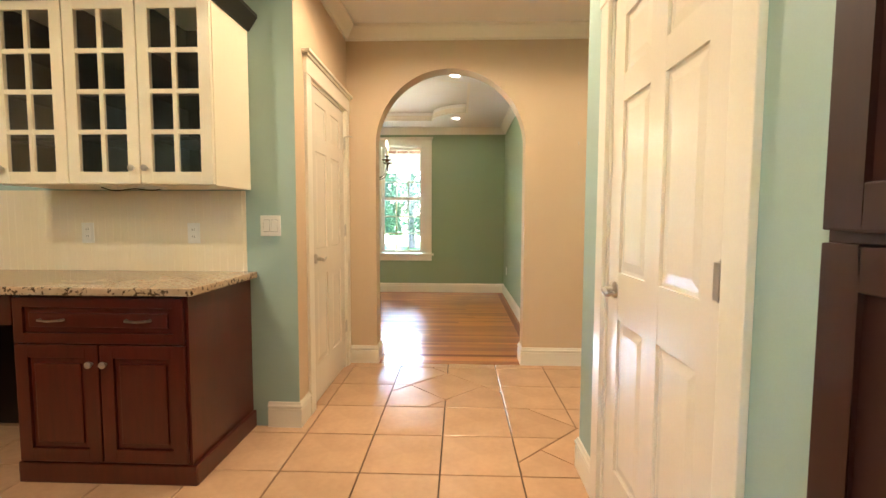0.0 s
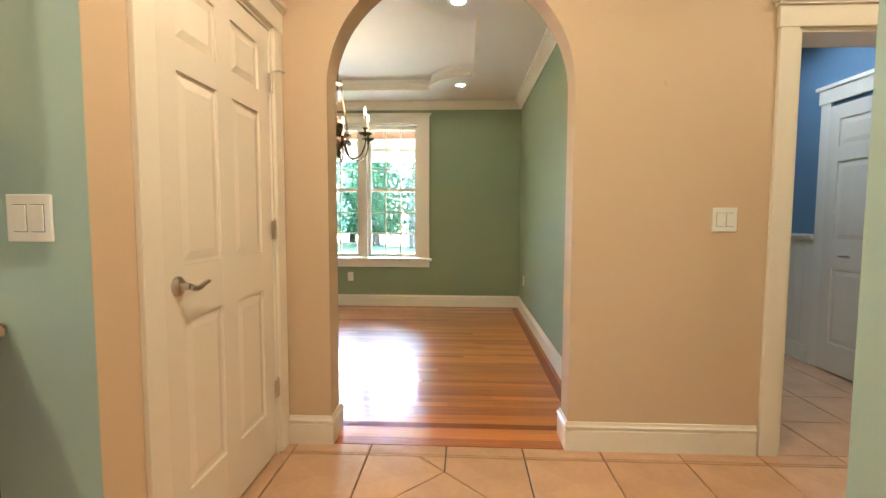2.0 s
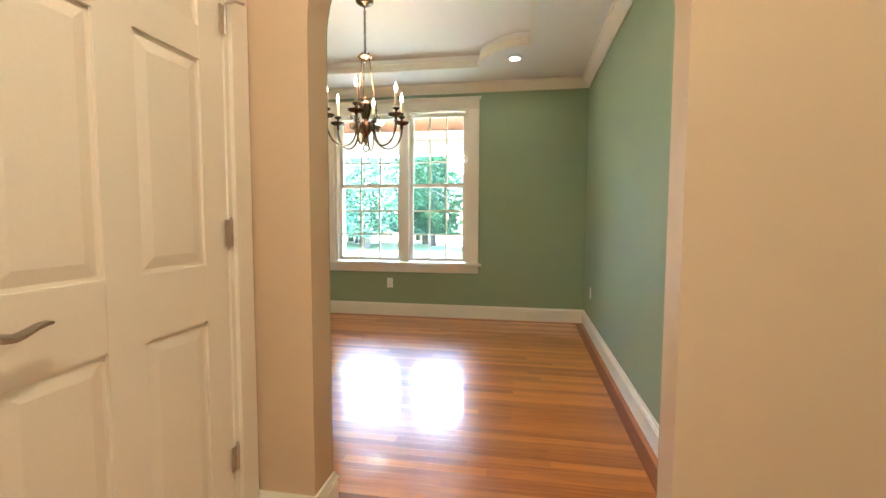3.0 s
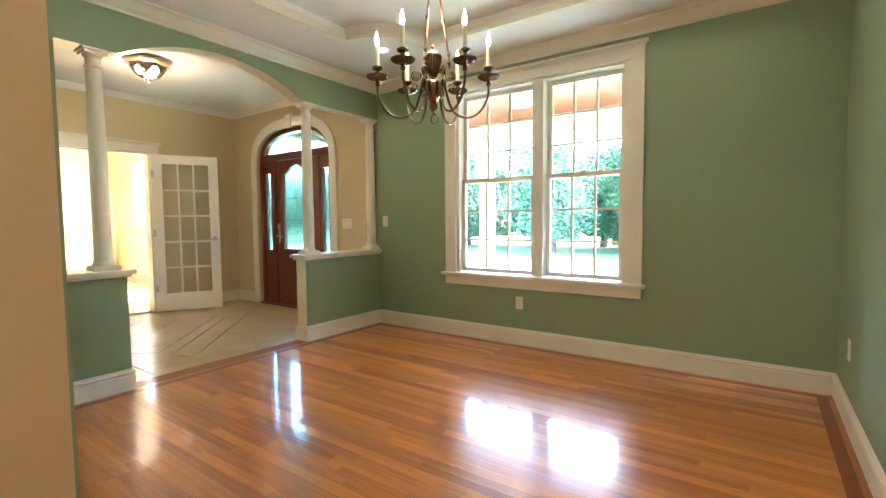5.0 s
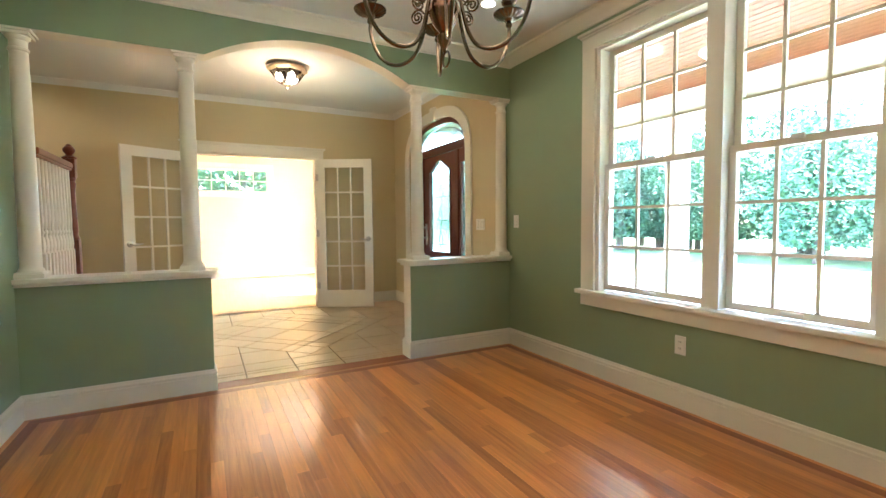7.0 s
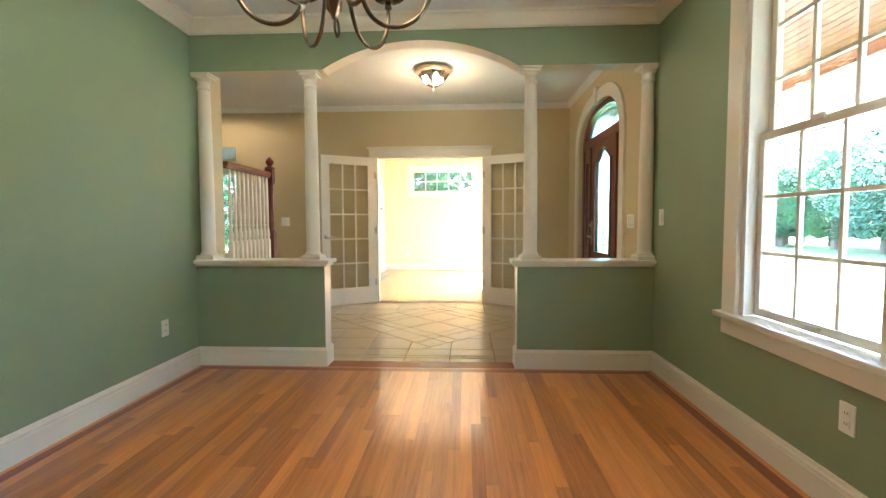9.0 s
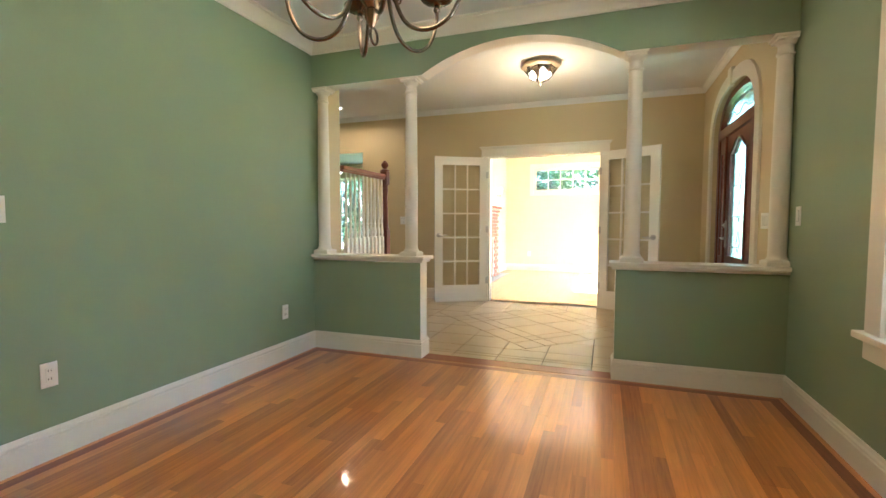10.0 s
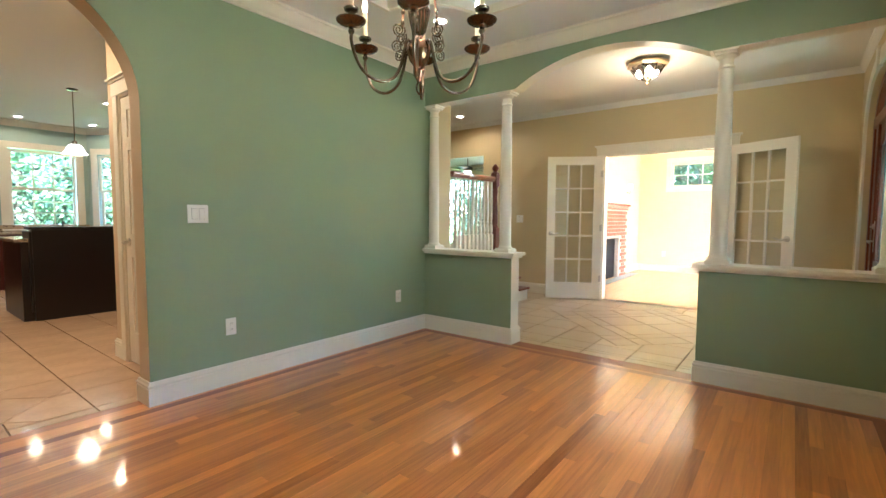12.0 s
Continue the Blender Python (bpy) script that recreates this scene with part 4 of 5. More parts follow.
part("body", lathe([(0.004, 2.165), (0.010, 2.155), (0.006, 2.14), (0.012, 2.132), (0.035, 2.12), (0.05, 2.105), (0.05, 2.095), (0.044, 2.09), (0.045, 2.06), (0.03, 2.0), (0.016, 1.975), (0.018, 1.965), (0.045, 1.95), (0.058, 1.92), (0.058, 1.895), (0.045, 1.86), (0.025, 1.835), (0.018, 1.825), (0.028, 1.815), (0.026, 1.79), (0.012, 1.77), (0.006, 1.755)], (CX, CY, 0), 28), COPPER, ch, "ribbed copper urn body", 0, True)
bm = bmesh.new()
for k in range(16):
    a = 2 * math.pi * k / 16
    tube([(CX + r * math.cos(a), CY + r * math.sin(a), z) for r, z in ((0.051, 2.098), (0.046, 2.06), (0.031, 2.0), (0.017, 1.976))], 0.004, 5, bm)
part("reeding", bm, BRONZE, ch, "", 0, True)
part("ring", tube([(CX + 0.026 * math.cos(a), CY + 0.008, 1.728 + 0.028 * math.sin(a)) for a in [2 * math.pi * q / 20 for q in range(21)]], 0.0045, 8), BRONZE, ch, "", 0, True)
for k in range(6):
    a = radians(37 + 60 * k)
    ca, sa = math.cos(a), math.sin(a)

    def P(r, z):
        return (CX + r * ca, CY + r * sa, z)
    R = 0.335
    armpts = [P(0.052, 1.95), P(0.068, 1.93), P(0.08, 1.88), P(0.098, 1.815), P(0.13, 1.762), P(0.18, 1.737), P(0.235, 1.742), P(0.285, 1.775), P(0.318, 1.83), P(R, 1.89), P(R, 1.925)]
    arm = part("arm", tube(flow(armpts), 0.0075, 10), BRONZE, ch, "", 0, True)
    part("knuckle", lathe([(0.006, 1.918), (0.014, 1.928), (0.014, 1.938), (0.007, 1.948)], P(R, 0), 12), BRONZE, arm, "", 0, True)
    part("bobeche", lathe([(0.008, 1.946), (0.018, 1.952), (0.022, 1.958), (0.05, 1.966), (0.066, 1.977), (0.067, 1.981), (0.05, 1.977), (0.014, 1.974), (0.012, 2.0)], P(R, 0), 24), BRONZE, arm, "", 0, True)
    bm = bmesh.new()
    for q in range(18):
        b = 2 * math.pi * q / 18
        tube([(CX + R * ca + r * math.cos(b), CY + R * sa + r * math.sin(b), z) for r, z in ((0.022, 1.9575), (0.05, 1.9655), (0.064, 1.975))], 0.0025, 5, bm)
    part("fluting", bm, BRONZE, arm, "", 0, True)
    part("candle_cup", lathe([(0.011, 2.0), (0.013, 2.012), (0.03, 2.02), (0.033, 2.03), (0.03, 2.034), (0.0135, 2.034)], P(R, 0), 18), BRONZE, arm, "", 0, True)
    part("candle", lathe([(0.0125, 2.034), (0.0125, 2.155), (0.0105, 2.158)], P(R, 0), 14), IVORY, arm, "cream candle sleeve", 0, True)
    part("bulb", lathe([(0.007, 2.158), (0.011, 2.17), (0.0135, 2.187), (0.011, 2.207), (0.005, 2.228), (0.001, 2.243)], P(R, 0), 14), BULB, arm, "lit flame bulb", 0, True)
    lp = []
    for q in range(26):
        t = q / 25
        th = 4.6 * math.pi * t
        rr = 0.034 * (1 - 0.86 * t)
        lp.append(P(0.106 + rr * math.cos(th + 2.6), 1.985 + rr * math.sin(th + 2.6)))
    part("scroll", tube(lp, 0.004, 6), BRONZE, arm, "", 0, True)
    lp = []
    for q in range(26):
        t = q / 25
        th = -4.4 * math.pi * t
        rr = 0.03 * (1 - 0.86 * t)
        lp.append(P(0.115 + rr * math.cos(th + 2.8), 1.905 + rr * math.sin(th + 2.8)))
    part("scroll", tube(lp, 0.004, 6), BRONZE, arm, "", 0, True)
    if k % 2 == 0:
        part("rod", tube([P(0.03, 2.545), P(0.05, 2.40), P(0.095, 2.10), P(0.098, 2.03)], 0.0055, 8), COPPER, ch, "", 0, True)
        for q, (rr, zz) in enumerate(((0.064, 2.306), (0.094, 2.11), (0.097, 2.06))):
            part("knot", lathe([(0.004, -0.016), (0.010, -0.008), (0.010, 0.008), (0.004, 0.016)], P(rr, zz), 10), BRONZE, ch, "", 0, True)
# the hanging part is a little smaller than its drawing: every piece below the chain draws in towards the lowest ring
for ob in [ch, *ch.children_recursive]:
    if ob.type == "MESH" and ob.name.split(".")[0] not in ("canopy", "chain"):
        ob.data.transform(Matrix.Translation((0, 0, 1.70 - DC - 0.13)) @ Matrix.Scale(0.9, 4) @ Matrix.Translation((0, 0, DC + 0.13 - 1.70)))
lamp("chandelier_light", "POINT", 0.32, WARM, Matrix.Translation((CX, CY, 2.26)), 0.12)

# ---- ceiling lamps ----
fl = thing("flush_lamp", (-4.575, 5.655, HC), "octagonal bronze flush lamp with lit frosted shades", "ceiling lamp")
o = (-4.575, 5.655, 0)
part("pan", lathe([(0.15, HC), (0.2, HC - 0.02), (0.205, HC - 0.045), (0.17, HC - 0.06)], o, 8), AGED, fl, "")
part("glass_bowl", lathe([(0.16, HC - 0.06), (0.10, HC - 0.15), (0.03, HC - 0.185)], o, 8), glass("lamp_glass"), fl, "").visible_shadow = False
bm = bmesh.new()
for k in range(8):
    a = 2 * math.pi * k / 8
    tube([(o[0] + r * math.cos(a), o[1] + r * math.sin(a), z) for r, z in ((0.17, HC - 0.06), (0.103, HC - 0.152), (0.03, HC - 0.188))], 0.006, 6, bm)
part("rib", bm, BRONZE, fl)
part("finial", lathe([(0.03, HC - 0.185), (0.018, HC - 0.2), (0.02, HC - 0.212), (0.008, HC - 0.225), (0.002, HC - 0.235)], o, 12), BRONZE, fl, "", 0, True)
for k in range(3):
    a = 2 * math.pi * k / 3 + 0.4
    part("bulb", lathe([(0.012, HC - 0.06), (0.03, HC - 0.09), (0.034, HC - 0.115), (0.02, HC - 0.14), (0.004, HC - 0.147)], (o[0] + 0.07 * math.cos(a), o[1] + 0.07 * math.sin(a), 0), 14), BULB, fl, "lit frosted bulb", 0, True)
lamp("flush_lamp_light", "POINT", 0.40, WARM, Matrix.Translation((o[0], o[1], HC - 0.32)), 0.1)


def can_light(x, y, z, power, label="white recessed ceiling light, lit", spot=168, col=WARM):
    c = thing("recessed_light", (x, y, z), label, "ceiling light", "recessed lights")
    part("trim_ring", lathe([(0.05, z - 0.001), (0.078, z - 0.001), (0.08, z - 0.006), (0.052, z - 0.009)], (x, y, 0), 24), PLATE, c, "", 0, True)
    part("lens", lathe([(0.05, z - 0.0092), (0.048, z - 0.0105), (0.01, z - 0.011)], (x, y, 0), 20), CAN, c, "glowing lens")
    if power:
        lamp("recessed_light_beam", "SPOT", power, col, Matrix.Translation((x, y, z - 0.02)), 0.075, spot)


for x, y in ((0.07, 6.67), (0.07, 4.66), (-2.39, 6.67), (-2.39, 4.66)):
    can_light(x, y, DC, 0.16)
can_light(-5.45, 2.66, HC, 0.9)
for x, y, p in ((0.03, 2.35, 2.8), (-0.3, -0.5, 1.7), (-1.75, 0.5, 2.0), (-1.80, -0.92, 0.7), (-2.15, -2.95, 0.4), (-1.2, -3.1, 0.4), (2.1, 2.9, 1.0)):
    can_light(x, y, HC, p)
# added cool lamp, stands in for window daylight in the mud room
can_light(2.2, 4.9, HC, 1.3, "added recessed light in place of mud room daylight", 168, (0.85, 0.93, 1.0))

# ---- plates ----
def wall_plate(name, at, n, w, h, label, cat, kind):
    """A switch or outlet plate; n: the wall's way out, one of x, -x, y, -y."""
    rz = {"-y": 0, "x": 90, "y": 180, "-x": -90}[n]
    p = thing(name, pose(*at, 0, 0, rz), label, cat, "wall plates")
    M = base_of(p)

    def q(nm, bm, m_, bev=0.0):
        bm.transform(M)
        return part(nm, bm, m_, p, "", bev)
    q("plate", boxes((-w / 2, -0.006, -h / 2, w / 2, 0, h / 2)), PLATE, 0.0025)
    k = max(1, round(w / 0.06)) if kind == "switch" else 1
    for i in range(k):
        c = (i - (k - 1) / 2) * 0.046
        if kind == "switch":
            q("rocker", boxes((c - 0.0165, -0.0095, -0.033, c + 0.0165, -0.006, 0.033)), PLATE, 0.002)
            q("gap", boxes((c - 0.0175, -0.0066, -0.0345, c + 0.0175, -0.0060, 0.0345)), GAP)
        else:
            for z in (-0.02, 0.02):
                q("socket", boxes((c - 0.016, -0.0085, z - 0.0145, c + 0.016, -0.006, z + 0.0145)), PLATE, 0.002)
                q("slot", boxes((c - 0.007, -0.0092, z - 0.004, c - 0.0045, -0.0084, z + 0.006), (c + 0.0045, -0.0092, z - 0.004, c + 0.007, -0.0084, z + 0.006)), GAP)
    return p


S, O = "light switch", "outlet"
wall_plate("light_switch", (-0.965, YD - 0.003, 1.19), "-y", 0.118, 0.118, "white double light switch on the blue green wall", S, "switch")
wall_plate("light_switch", (1.40, YA, 1.19), "-y", 0.118, 0.118, "white double light switch on the beige wall", S, "switch")
wall_plate("light_switch", (-0.885, YG, 1.185), "y", 0.13, 0.118, "white double light switch on the green wall", S, "switch")
wall_plate("light_switch", (-3.08, YW, 1.175), "-y", 0.072, 0.118, "white light switch beside the column", S, "switch")
wall_plate("light_switch", (-3.70, YW, 1.15), "-y", 0.165, 0.118, "white triple light switch beside the entry", S, "switch")
wall_plate("light_switch", (XF, 3.40, 1.17), "x", 0.118, 0.118, "white light switch on the tan wall", S, "switch")
wall_plate("outlet", (-1.41, YW, 0.395), "-y", 0.072, 0.118, "white outlet under the window", O, "outlet")
wall_plate("outlet", (-2.775, YG, 0.395), "y", 0.072, 0.118, "white outlet low on the green wall", O, "outlet")
wall_plate("outlet", (-1.085, YG, 0.405), "y", 0.072, 0.118, "white outlet low on the green wall", O, "outlet")
wall_plate("outlet", (XR, 6.95, 0.42), "-x", 0.072, 0.118, "white outlet on the side wall", O, "outlet")
wall_plate("outlet", (SB, 4.6, 0.4), "x", 0.072, 0.118, "white outlet in the study", O, "outlet")
for x in (-1.41, -2.04):
    wall_plate("outlet", (x, YD - 0.016, 1.145), "-y", 0.072, 0.118, "white outlet on the beadboard", O, "outlet")
hk = thing("wall_hook", (1.09, YA, 1.85), "small nickel hook on the beige wall", "hook")
part("hook", tube([(1.09, YA, 1.86), (1.09, YA - 0.012, 1.86), (1.09, YA - 0.016, 1.845), (1.09, YA - 0.008, 1.838)], 0.0035, 6), NICKEL, hk)

# ---- kitchen desk ----
bb = thing("beadboard", (-2.308, YD, 0.93), "cream beadboard panelling above the desk", "panelling", kind="structure")
for k in range(52):
    x = -1.128 - 0.045 * k
    part("plank", boxes((x - 0.0442, YD - 0.015, 0.925, x, YD - 0.004, 1.385)), CABW, bb)
structure("trim_beadboard", boxes((-3.4, YD - 0.009, 0.92, -1.108, YD - 0.0035, 1.39)), CABW, "cream backing of the beadboard", "panelling")
DF, DB = 1.86, YD - 0.004
dk = thing("base_cabinet", (-1.508, 2.1, 0), "red cherry desk cabinet with a drawer over two doors", "cabinet")
part("body", boxes((-1.908, DF + 0.02, 0.1, -1.093, DB, 0.885)), CHERRY, dk)
part("plinth", boxes((-1.923, DF - 0.005, 0, -1.073, DB, 0.1)), CHERRY, dk, "", 0.008)
part("face_frame", boxes((-1.908, DF, 0.1, -1.883, DF + 0.02, 0.885), (-1.118, DF, 0.1, -1.093, DF + 0.02, 0.885), (-1.883, DF, 0.1, -1.118, DF + 0.02, 0.125), (-1.883, DF, 0.655, -1.118, DF + 0.02, 0.675), (-1.883, DF, 0.865, -1.118, DF + 0.02, 0.885)), CHERRY, dk)


def raised_front(parent, name, x0, x1, z0, z1, y, st=0.06):
    f = part(name, boxes((x0, y - 0.02, z0, x0 + st, y, z1), (x1 - st, y - 0.02, z0, x1, y, z1), (x0 + st, y - 0.02, z0, x1 - st, y, z0 + st), (x0 + st, y - 0.02, z1 - st, x1 - st, y, z1)), CHERRY, parent, "", 0.003)
    part("panel", boxes((x0 + st, y - 0.008, z0 + st, x1 - st, y, z1 - st), (x0 + st + 0.025, y - 0.017, z0 + st + 0.025, x1 - st - 0.025, y - 0.008, z1 - st - 0.025)), CHERRY, f, "", 0.006)
    return f


dr = raised_front(dk, "drawer", -1.893, -1.108, 0.668, 0.875, DF, 0.045)
for x in (-1.708, -1.308):
    part("pull", tube([(x - 0.055, DF - 0.02, 0.775), (x - 0.05, DF - 0.04, 0.775), (x, DF - 0.046, 0.772), (x + 0.05, DF - 0.04, 0.775), (x + 0.055, DF - 0.02, 0.775)], [0.007, 0.0055, 0.005, 0.0055, 0.007], 8), NICKEL, dr, "", 0, True)
for x0, x1, kx in ((-1.893, -1.504, -1.533), (-1.496, -1.108, -1.468)):
    dd = raised_front(dk, "door", x0, x1, 0.115, 0.658, DF)
    part("knob", lathe([(0.006, 0), (0.006, -0.012), (0.015, -0.018), (0.016, -0.026), (0.008, -0.031)], (kx, DF - 0.02, 0.575), 14, axis="y"), NICKEL, dd, "", 0, True)
ap = thing("desk_apron", (-2.408, DF, 0.7), "dark cherry apron drawer over the knee space", "drawer")
part("front", boxes((-2.808, DF + 0.01, 0.74, -1.928, DF + 0.03, 0.885)), CHERRY, ap, "", 0.003)
part("knee_back", boxes((-2.808, DB - 0.03, 0.0, -1.928, DB, 0.885)), ESPRESSO, ap)
c2 = thing("base_cabinet", (-3.158, 2.1, 0), "red cherry desk cabinet beyond the knee space", "cabinet")
part("body", boxes((-3.4, DF + 0.02, 0.0, -2.808, DB, 0.885)), CHERRY, c2, "", 0.003)
ct = thing("countertop", (-2.308, 2.1, 0.888), "speckled brown granite desk top", "countertop")
part("slab", boxes((-3.4, DF - 0.045, 0.888, -1.048, DB, 0.925)), GRANITE, ct, "", 0.008)

# upper cabinets with glass doors
UF, UB, UZ0, UZ1 = 2.08, DB, 1.395, 2.30
for k in range(3):
    x1 = -1.076 - 0.366 * k
    x0 = x1 - 0.366
    uc = thing("wall_cabinet", ((x0 + x1) / 2, UB, UZ0), "cream wall cabinet with an eight-pane glass door", "cabinet", "cabinets over the desk")
    for nm, bx in (("side", (x0, UF + 0.02, UZ0, x0 + 0.018, UB, UZ1)), ("side", (x1 - 0.018, UF + 0.02, UZ0, x1, UB, UZ1)), ("bottom", (x0 + 0.018, UF + 0.02, UZ0, x1 - 0.018, UB, UZ0 + 0.018)), ("top", (x0 + 0.018, UF + 0.02, UZ1 - 0.018, x1 - 0.018, UB, UZ1))):
        part(nm, boxes(bx), CABW, uc)
    # lining sheets and shelves coloured near-black for the shade behind the glass
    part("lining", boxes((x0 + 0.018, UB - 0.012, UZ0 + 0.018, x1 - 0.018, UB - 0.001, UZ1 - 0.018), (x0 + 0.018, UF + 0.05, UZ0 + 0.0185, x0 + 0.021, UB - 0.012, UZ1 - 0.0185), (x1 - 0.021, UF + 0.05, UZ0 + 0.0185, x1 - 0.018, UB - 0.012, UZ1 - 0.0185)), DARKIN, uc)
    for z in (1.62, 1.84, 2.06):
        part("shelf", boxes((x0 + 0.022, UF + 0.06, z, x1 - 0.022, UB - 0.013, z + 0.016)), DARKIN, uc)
    a, b, c, e, st = x0 + 0.003, x1 - 0.003, UZ0 + 0.006, UZ1 - 0.006, 0.058
    dd = part("door", boxes((a, UF, c, a + st, UF + 0.02, e), (b - st, UF, c, b, UF + 0.02, e), (a + st, UF, c, b - st, UF + 0.02, c + st), (a + st, UF, e - st, b - st, UF + 0.02, e)), CABW, uc, "", 0.003)
    bm = boxes(((a + b) / 2 - 0.011, UF + 0.002, c + st, (a + b) / 2 + 0.011, UF + 0.016, e - st))
    for q in range(1, 4):
        z = c + st + (e - c - 2 * st) * q / 4
        boxes((a + st, UF + 0.003, z - 0.011, b - st, UF + 0.015, z + 0.011), bm=bm)
    part("muntin", bm, CABW, dd)
    part("pane", boxes((a + st, UF + 0.016, c + st, b - st, UF + 0.0185, e - st)), PANE, dd).visible_shadow = False
    kx = (a + 0.03) if k != 1 else (b - 0.03)
    part("knob", lathe([(0.006, 0), (0.006, -0.012), (0.015, -0.018), (0.016, -0.026), (0.008, -0.031)], (kx, UF, c + 0.075), 14, axis="y"), NICKEL, dd, "", 0, True)
cm = thing("cabinet_crown", (-1.608, 2.3, UZ1), "dark wood crown on top of the wall cabinets", "moulding", kind="structure")
bm = mould([(0, UZ1 - 0.02), (0.012, UZ1 - 0.02), (0.06, UZ1 + 0.05), (0.06, UZ1 + 0.07), (0, UZ1 + 0.07)], (-1.076, UF), (-2.208, UF), (0, -1), -1, 0)
mould([(0, UZ1 - 0.02), (0.012, UZ1 - 0.02), (0.06, UZ1 + 0.05), (0.06, UZ1 + 0.07), (0, UZ1 + 0.07)], (-1.076, UB), (-1.076, UF), (1, 0), 0, -1, bm)
part("moulding", bm, ESPRESSO, cm)

# tall dark cabinet beside the pantry door
tc_ = thing("tall_cabinet", (1.0, 0.2, 0), "tall dark cherry cabinet beside the pantry wall", "cabinet")
part("body", boxes((0.72, -0.39, 0.1, 1.29, 0.645, 2.4)), DKCHERRY, tc_)
part("plinth", boxes((0.74, -0.39, 0.0, 1.29, 0.645, 0.1)), ESPRESSO, tc_)
for z0, z1 in ((0.12, 1.2), (1.22, 2.36)):
    for y0, y1 in ((-0.38, 0.12), (0.13, 0.635)):
        f = part("door", boxes((0.70, y0, z0, 0.72, y0 + 0.07, z1), (0.70, y1 - 0.07, z0, 0.72, y1, z1), (0.70, y0 + 0.07, z0, 0.72, y1 - 0.07, z0 + 0.07), (0.70, y0 + 0.07, z1 - 0.07, 0.72, y1 - 0.07, z1)), DKCHERRY, tc_, "", 0.003)
        part("panel", boxes((0.712, y0 + 0.07, z0 + 0.07, 0.72, y1 - 0.07, z1 - 0.07)), DKCHERRY, f)

# thin cable and light strip under the wall cabinets
us = thing("cabinet_strip_light", (-1.608, 2.3, UZ0), "thin strip light with a loose cable under the cabinets", "strip light")
part("strip", boxes((-1.658, 2.2, UZ0 - 0.012, -1.408, 2.23, UZ0)), PLATE, us, "", 0.003)
part("cable", tube(flow([(-1.408, 2.215, UZ0 - 0.004), (-1.468, 2.2, UZ0 - 0.02), (-1.558, 2.19, UZ0 - 0.012), (-1.668, 2.2, UZ0 - 0.022), (-1.748, 2.21, UZ0 - 0.003)]), 0.0025, 6), BLACK, us)

# ---- kitchen island and pendant ----
isl = thing("kitchen_island", (-2.0, -0.4, 0), "dark espresso kitchen island with a raised bar back", "island")
part("bar_back", boxes((-2.95, 0.24, 0.0, -0.69, 0.30, 1.02)), ESPRESSO, isl, "", 0.003)
part("cabinet", boxes((-2.95, -0.75, 0.0, -0.60, 0.24, 0.88)), ESPRESSO, isl, "", 0.003)
part("end_panel", boxes((-0.69, -0.05, 0.1, -0.668, 0.295, 1.0)), ESPRESSO, isl, "", 0.003)
bt = thing("bar_top", (-1.9, 0.2, 1.02), "dark granite raised bar top", "countertop")
part("slab", boxes((-3.0, 0.10, 1.02, -0.66, 0.33, 1.05)), ESPRESSO, bt, "", 0.006)
it = thing("island_top", (-1.8, -0.35, 0.88), "speckled granite island top", "countertop")
part("slab", boxes((-3.0, -0.8, 0.88, -0.55, 0.238, 0.915)), GRANITE, it, "", 0.006)
fa = thing("faucet", (-1.15, 0.0, 1.05), "small black tap behind the bar", "tap")
part("spout", tube([(-1.05, -0.1, 0.915), (-1.05, -0.1, 1.08), (-1.06, -0.14, 1.11), (-1.08, -0.19, 1.09)], 0.012, 10), BLACK, fa, "", 0, True)
bc = thing("base_cabinet", (0.1, -3.2, 0), "dark cherry base cabinets under the bay windows", "cabinet")
part("body", boxes((-2.2, -3.54, 0.0, 2.4, -2.95, 0.88)), CHERRY, bc, "", 0.003)
bs = thing("countertop", (0.1, -3.2, 0.88), "speckled granite counter under the bay windows", "countertop")
part("slab", boxes((-2.25, -3.54, 0.88, 2.4, -2.91, 0.915), (-2.2, -3.54, 0.915, 2.4, -3.515, 1.02)), GRANITE, bs, "", 0.004)
px, py = -1.28, -0.42
pd = thing("pendant_lamp", (px, py, HC), "bronze pendant with a lit white glass bell", "pendant lamp")
part("canopy", lathe([(0.062, HC), (0.06, HC - 0.015), (0.02, HC - 0.025), (0.006, HC - 0.03)], (px, py, 0), 20), BRONZE, pd, "", 0, True)
part("stem", lathe([(0.006, HC - 0.03), (0.006, 2.13)], (px, py, 0), 8), BRONZE, pd)
part("collar", lathe([(0.008, 2.14), (0.028, 2.12), (0.03, 2.09)], (px, py, 0), 14), BRONZE, pd, "", 0, True)
part("shade", lathe([(0.03, 2.09), (0.06, 2.08), (0.085, 2.05), (0.105, 2.0), (0.135, 1.97), (0.133, 1.966), (0.1, 1.99), (0.08, 2.03), (0.03, 2.06)], (px, py, 0), 28), SHADE, pd, "lit white glass shade", 0, True)
lamp("pendant_light", "POINT", 0.3, WARM, Matrix.Translation((px, py, 1.93)), 0.06)

# ---- stairs ----
st_ = thing("stair", (-4.1, 3.3, 0), "short flight up to a landing with cherry treads", "stairs", kind="structure")
for k in range(4):
    x0, x1 = (-5.46 + 0.27 * k, -5.46 + 0.27 * (k + 1)) if k < 3 else (-4.65, -3.63)
    z = 0.18 * (k + 1)
    part("riser", boxes((x0, 2.75, 0.0, x1, 3.88, z - 0.03)), TRIM, st_)
    part("tread", boxes((x0 - 0.02, 2.75, z - 0.03, x1, 3.91, z)), REDOAK, st_, "", 0.006)
rl = thing("stair_railing", (-4.1, 3.86, 0.72), "white balusters under a cherry handrail with a turned newel", "railing", kind="structure")
NX, NY = -4.58, 3.85
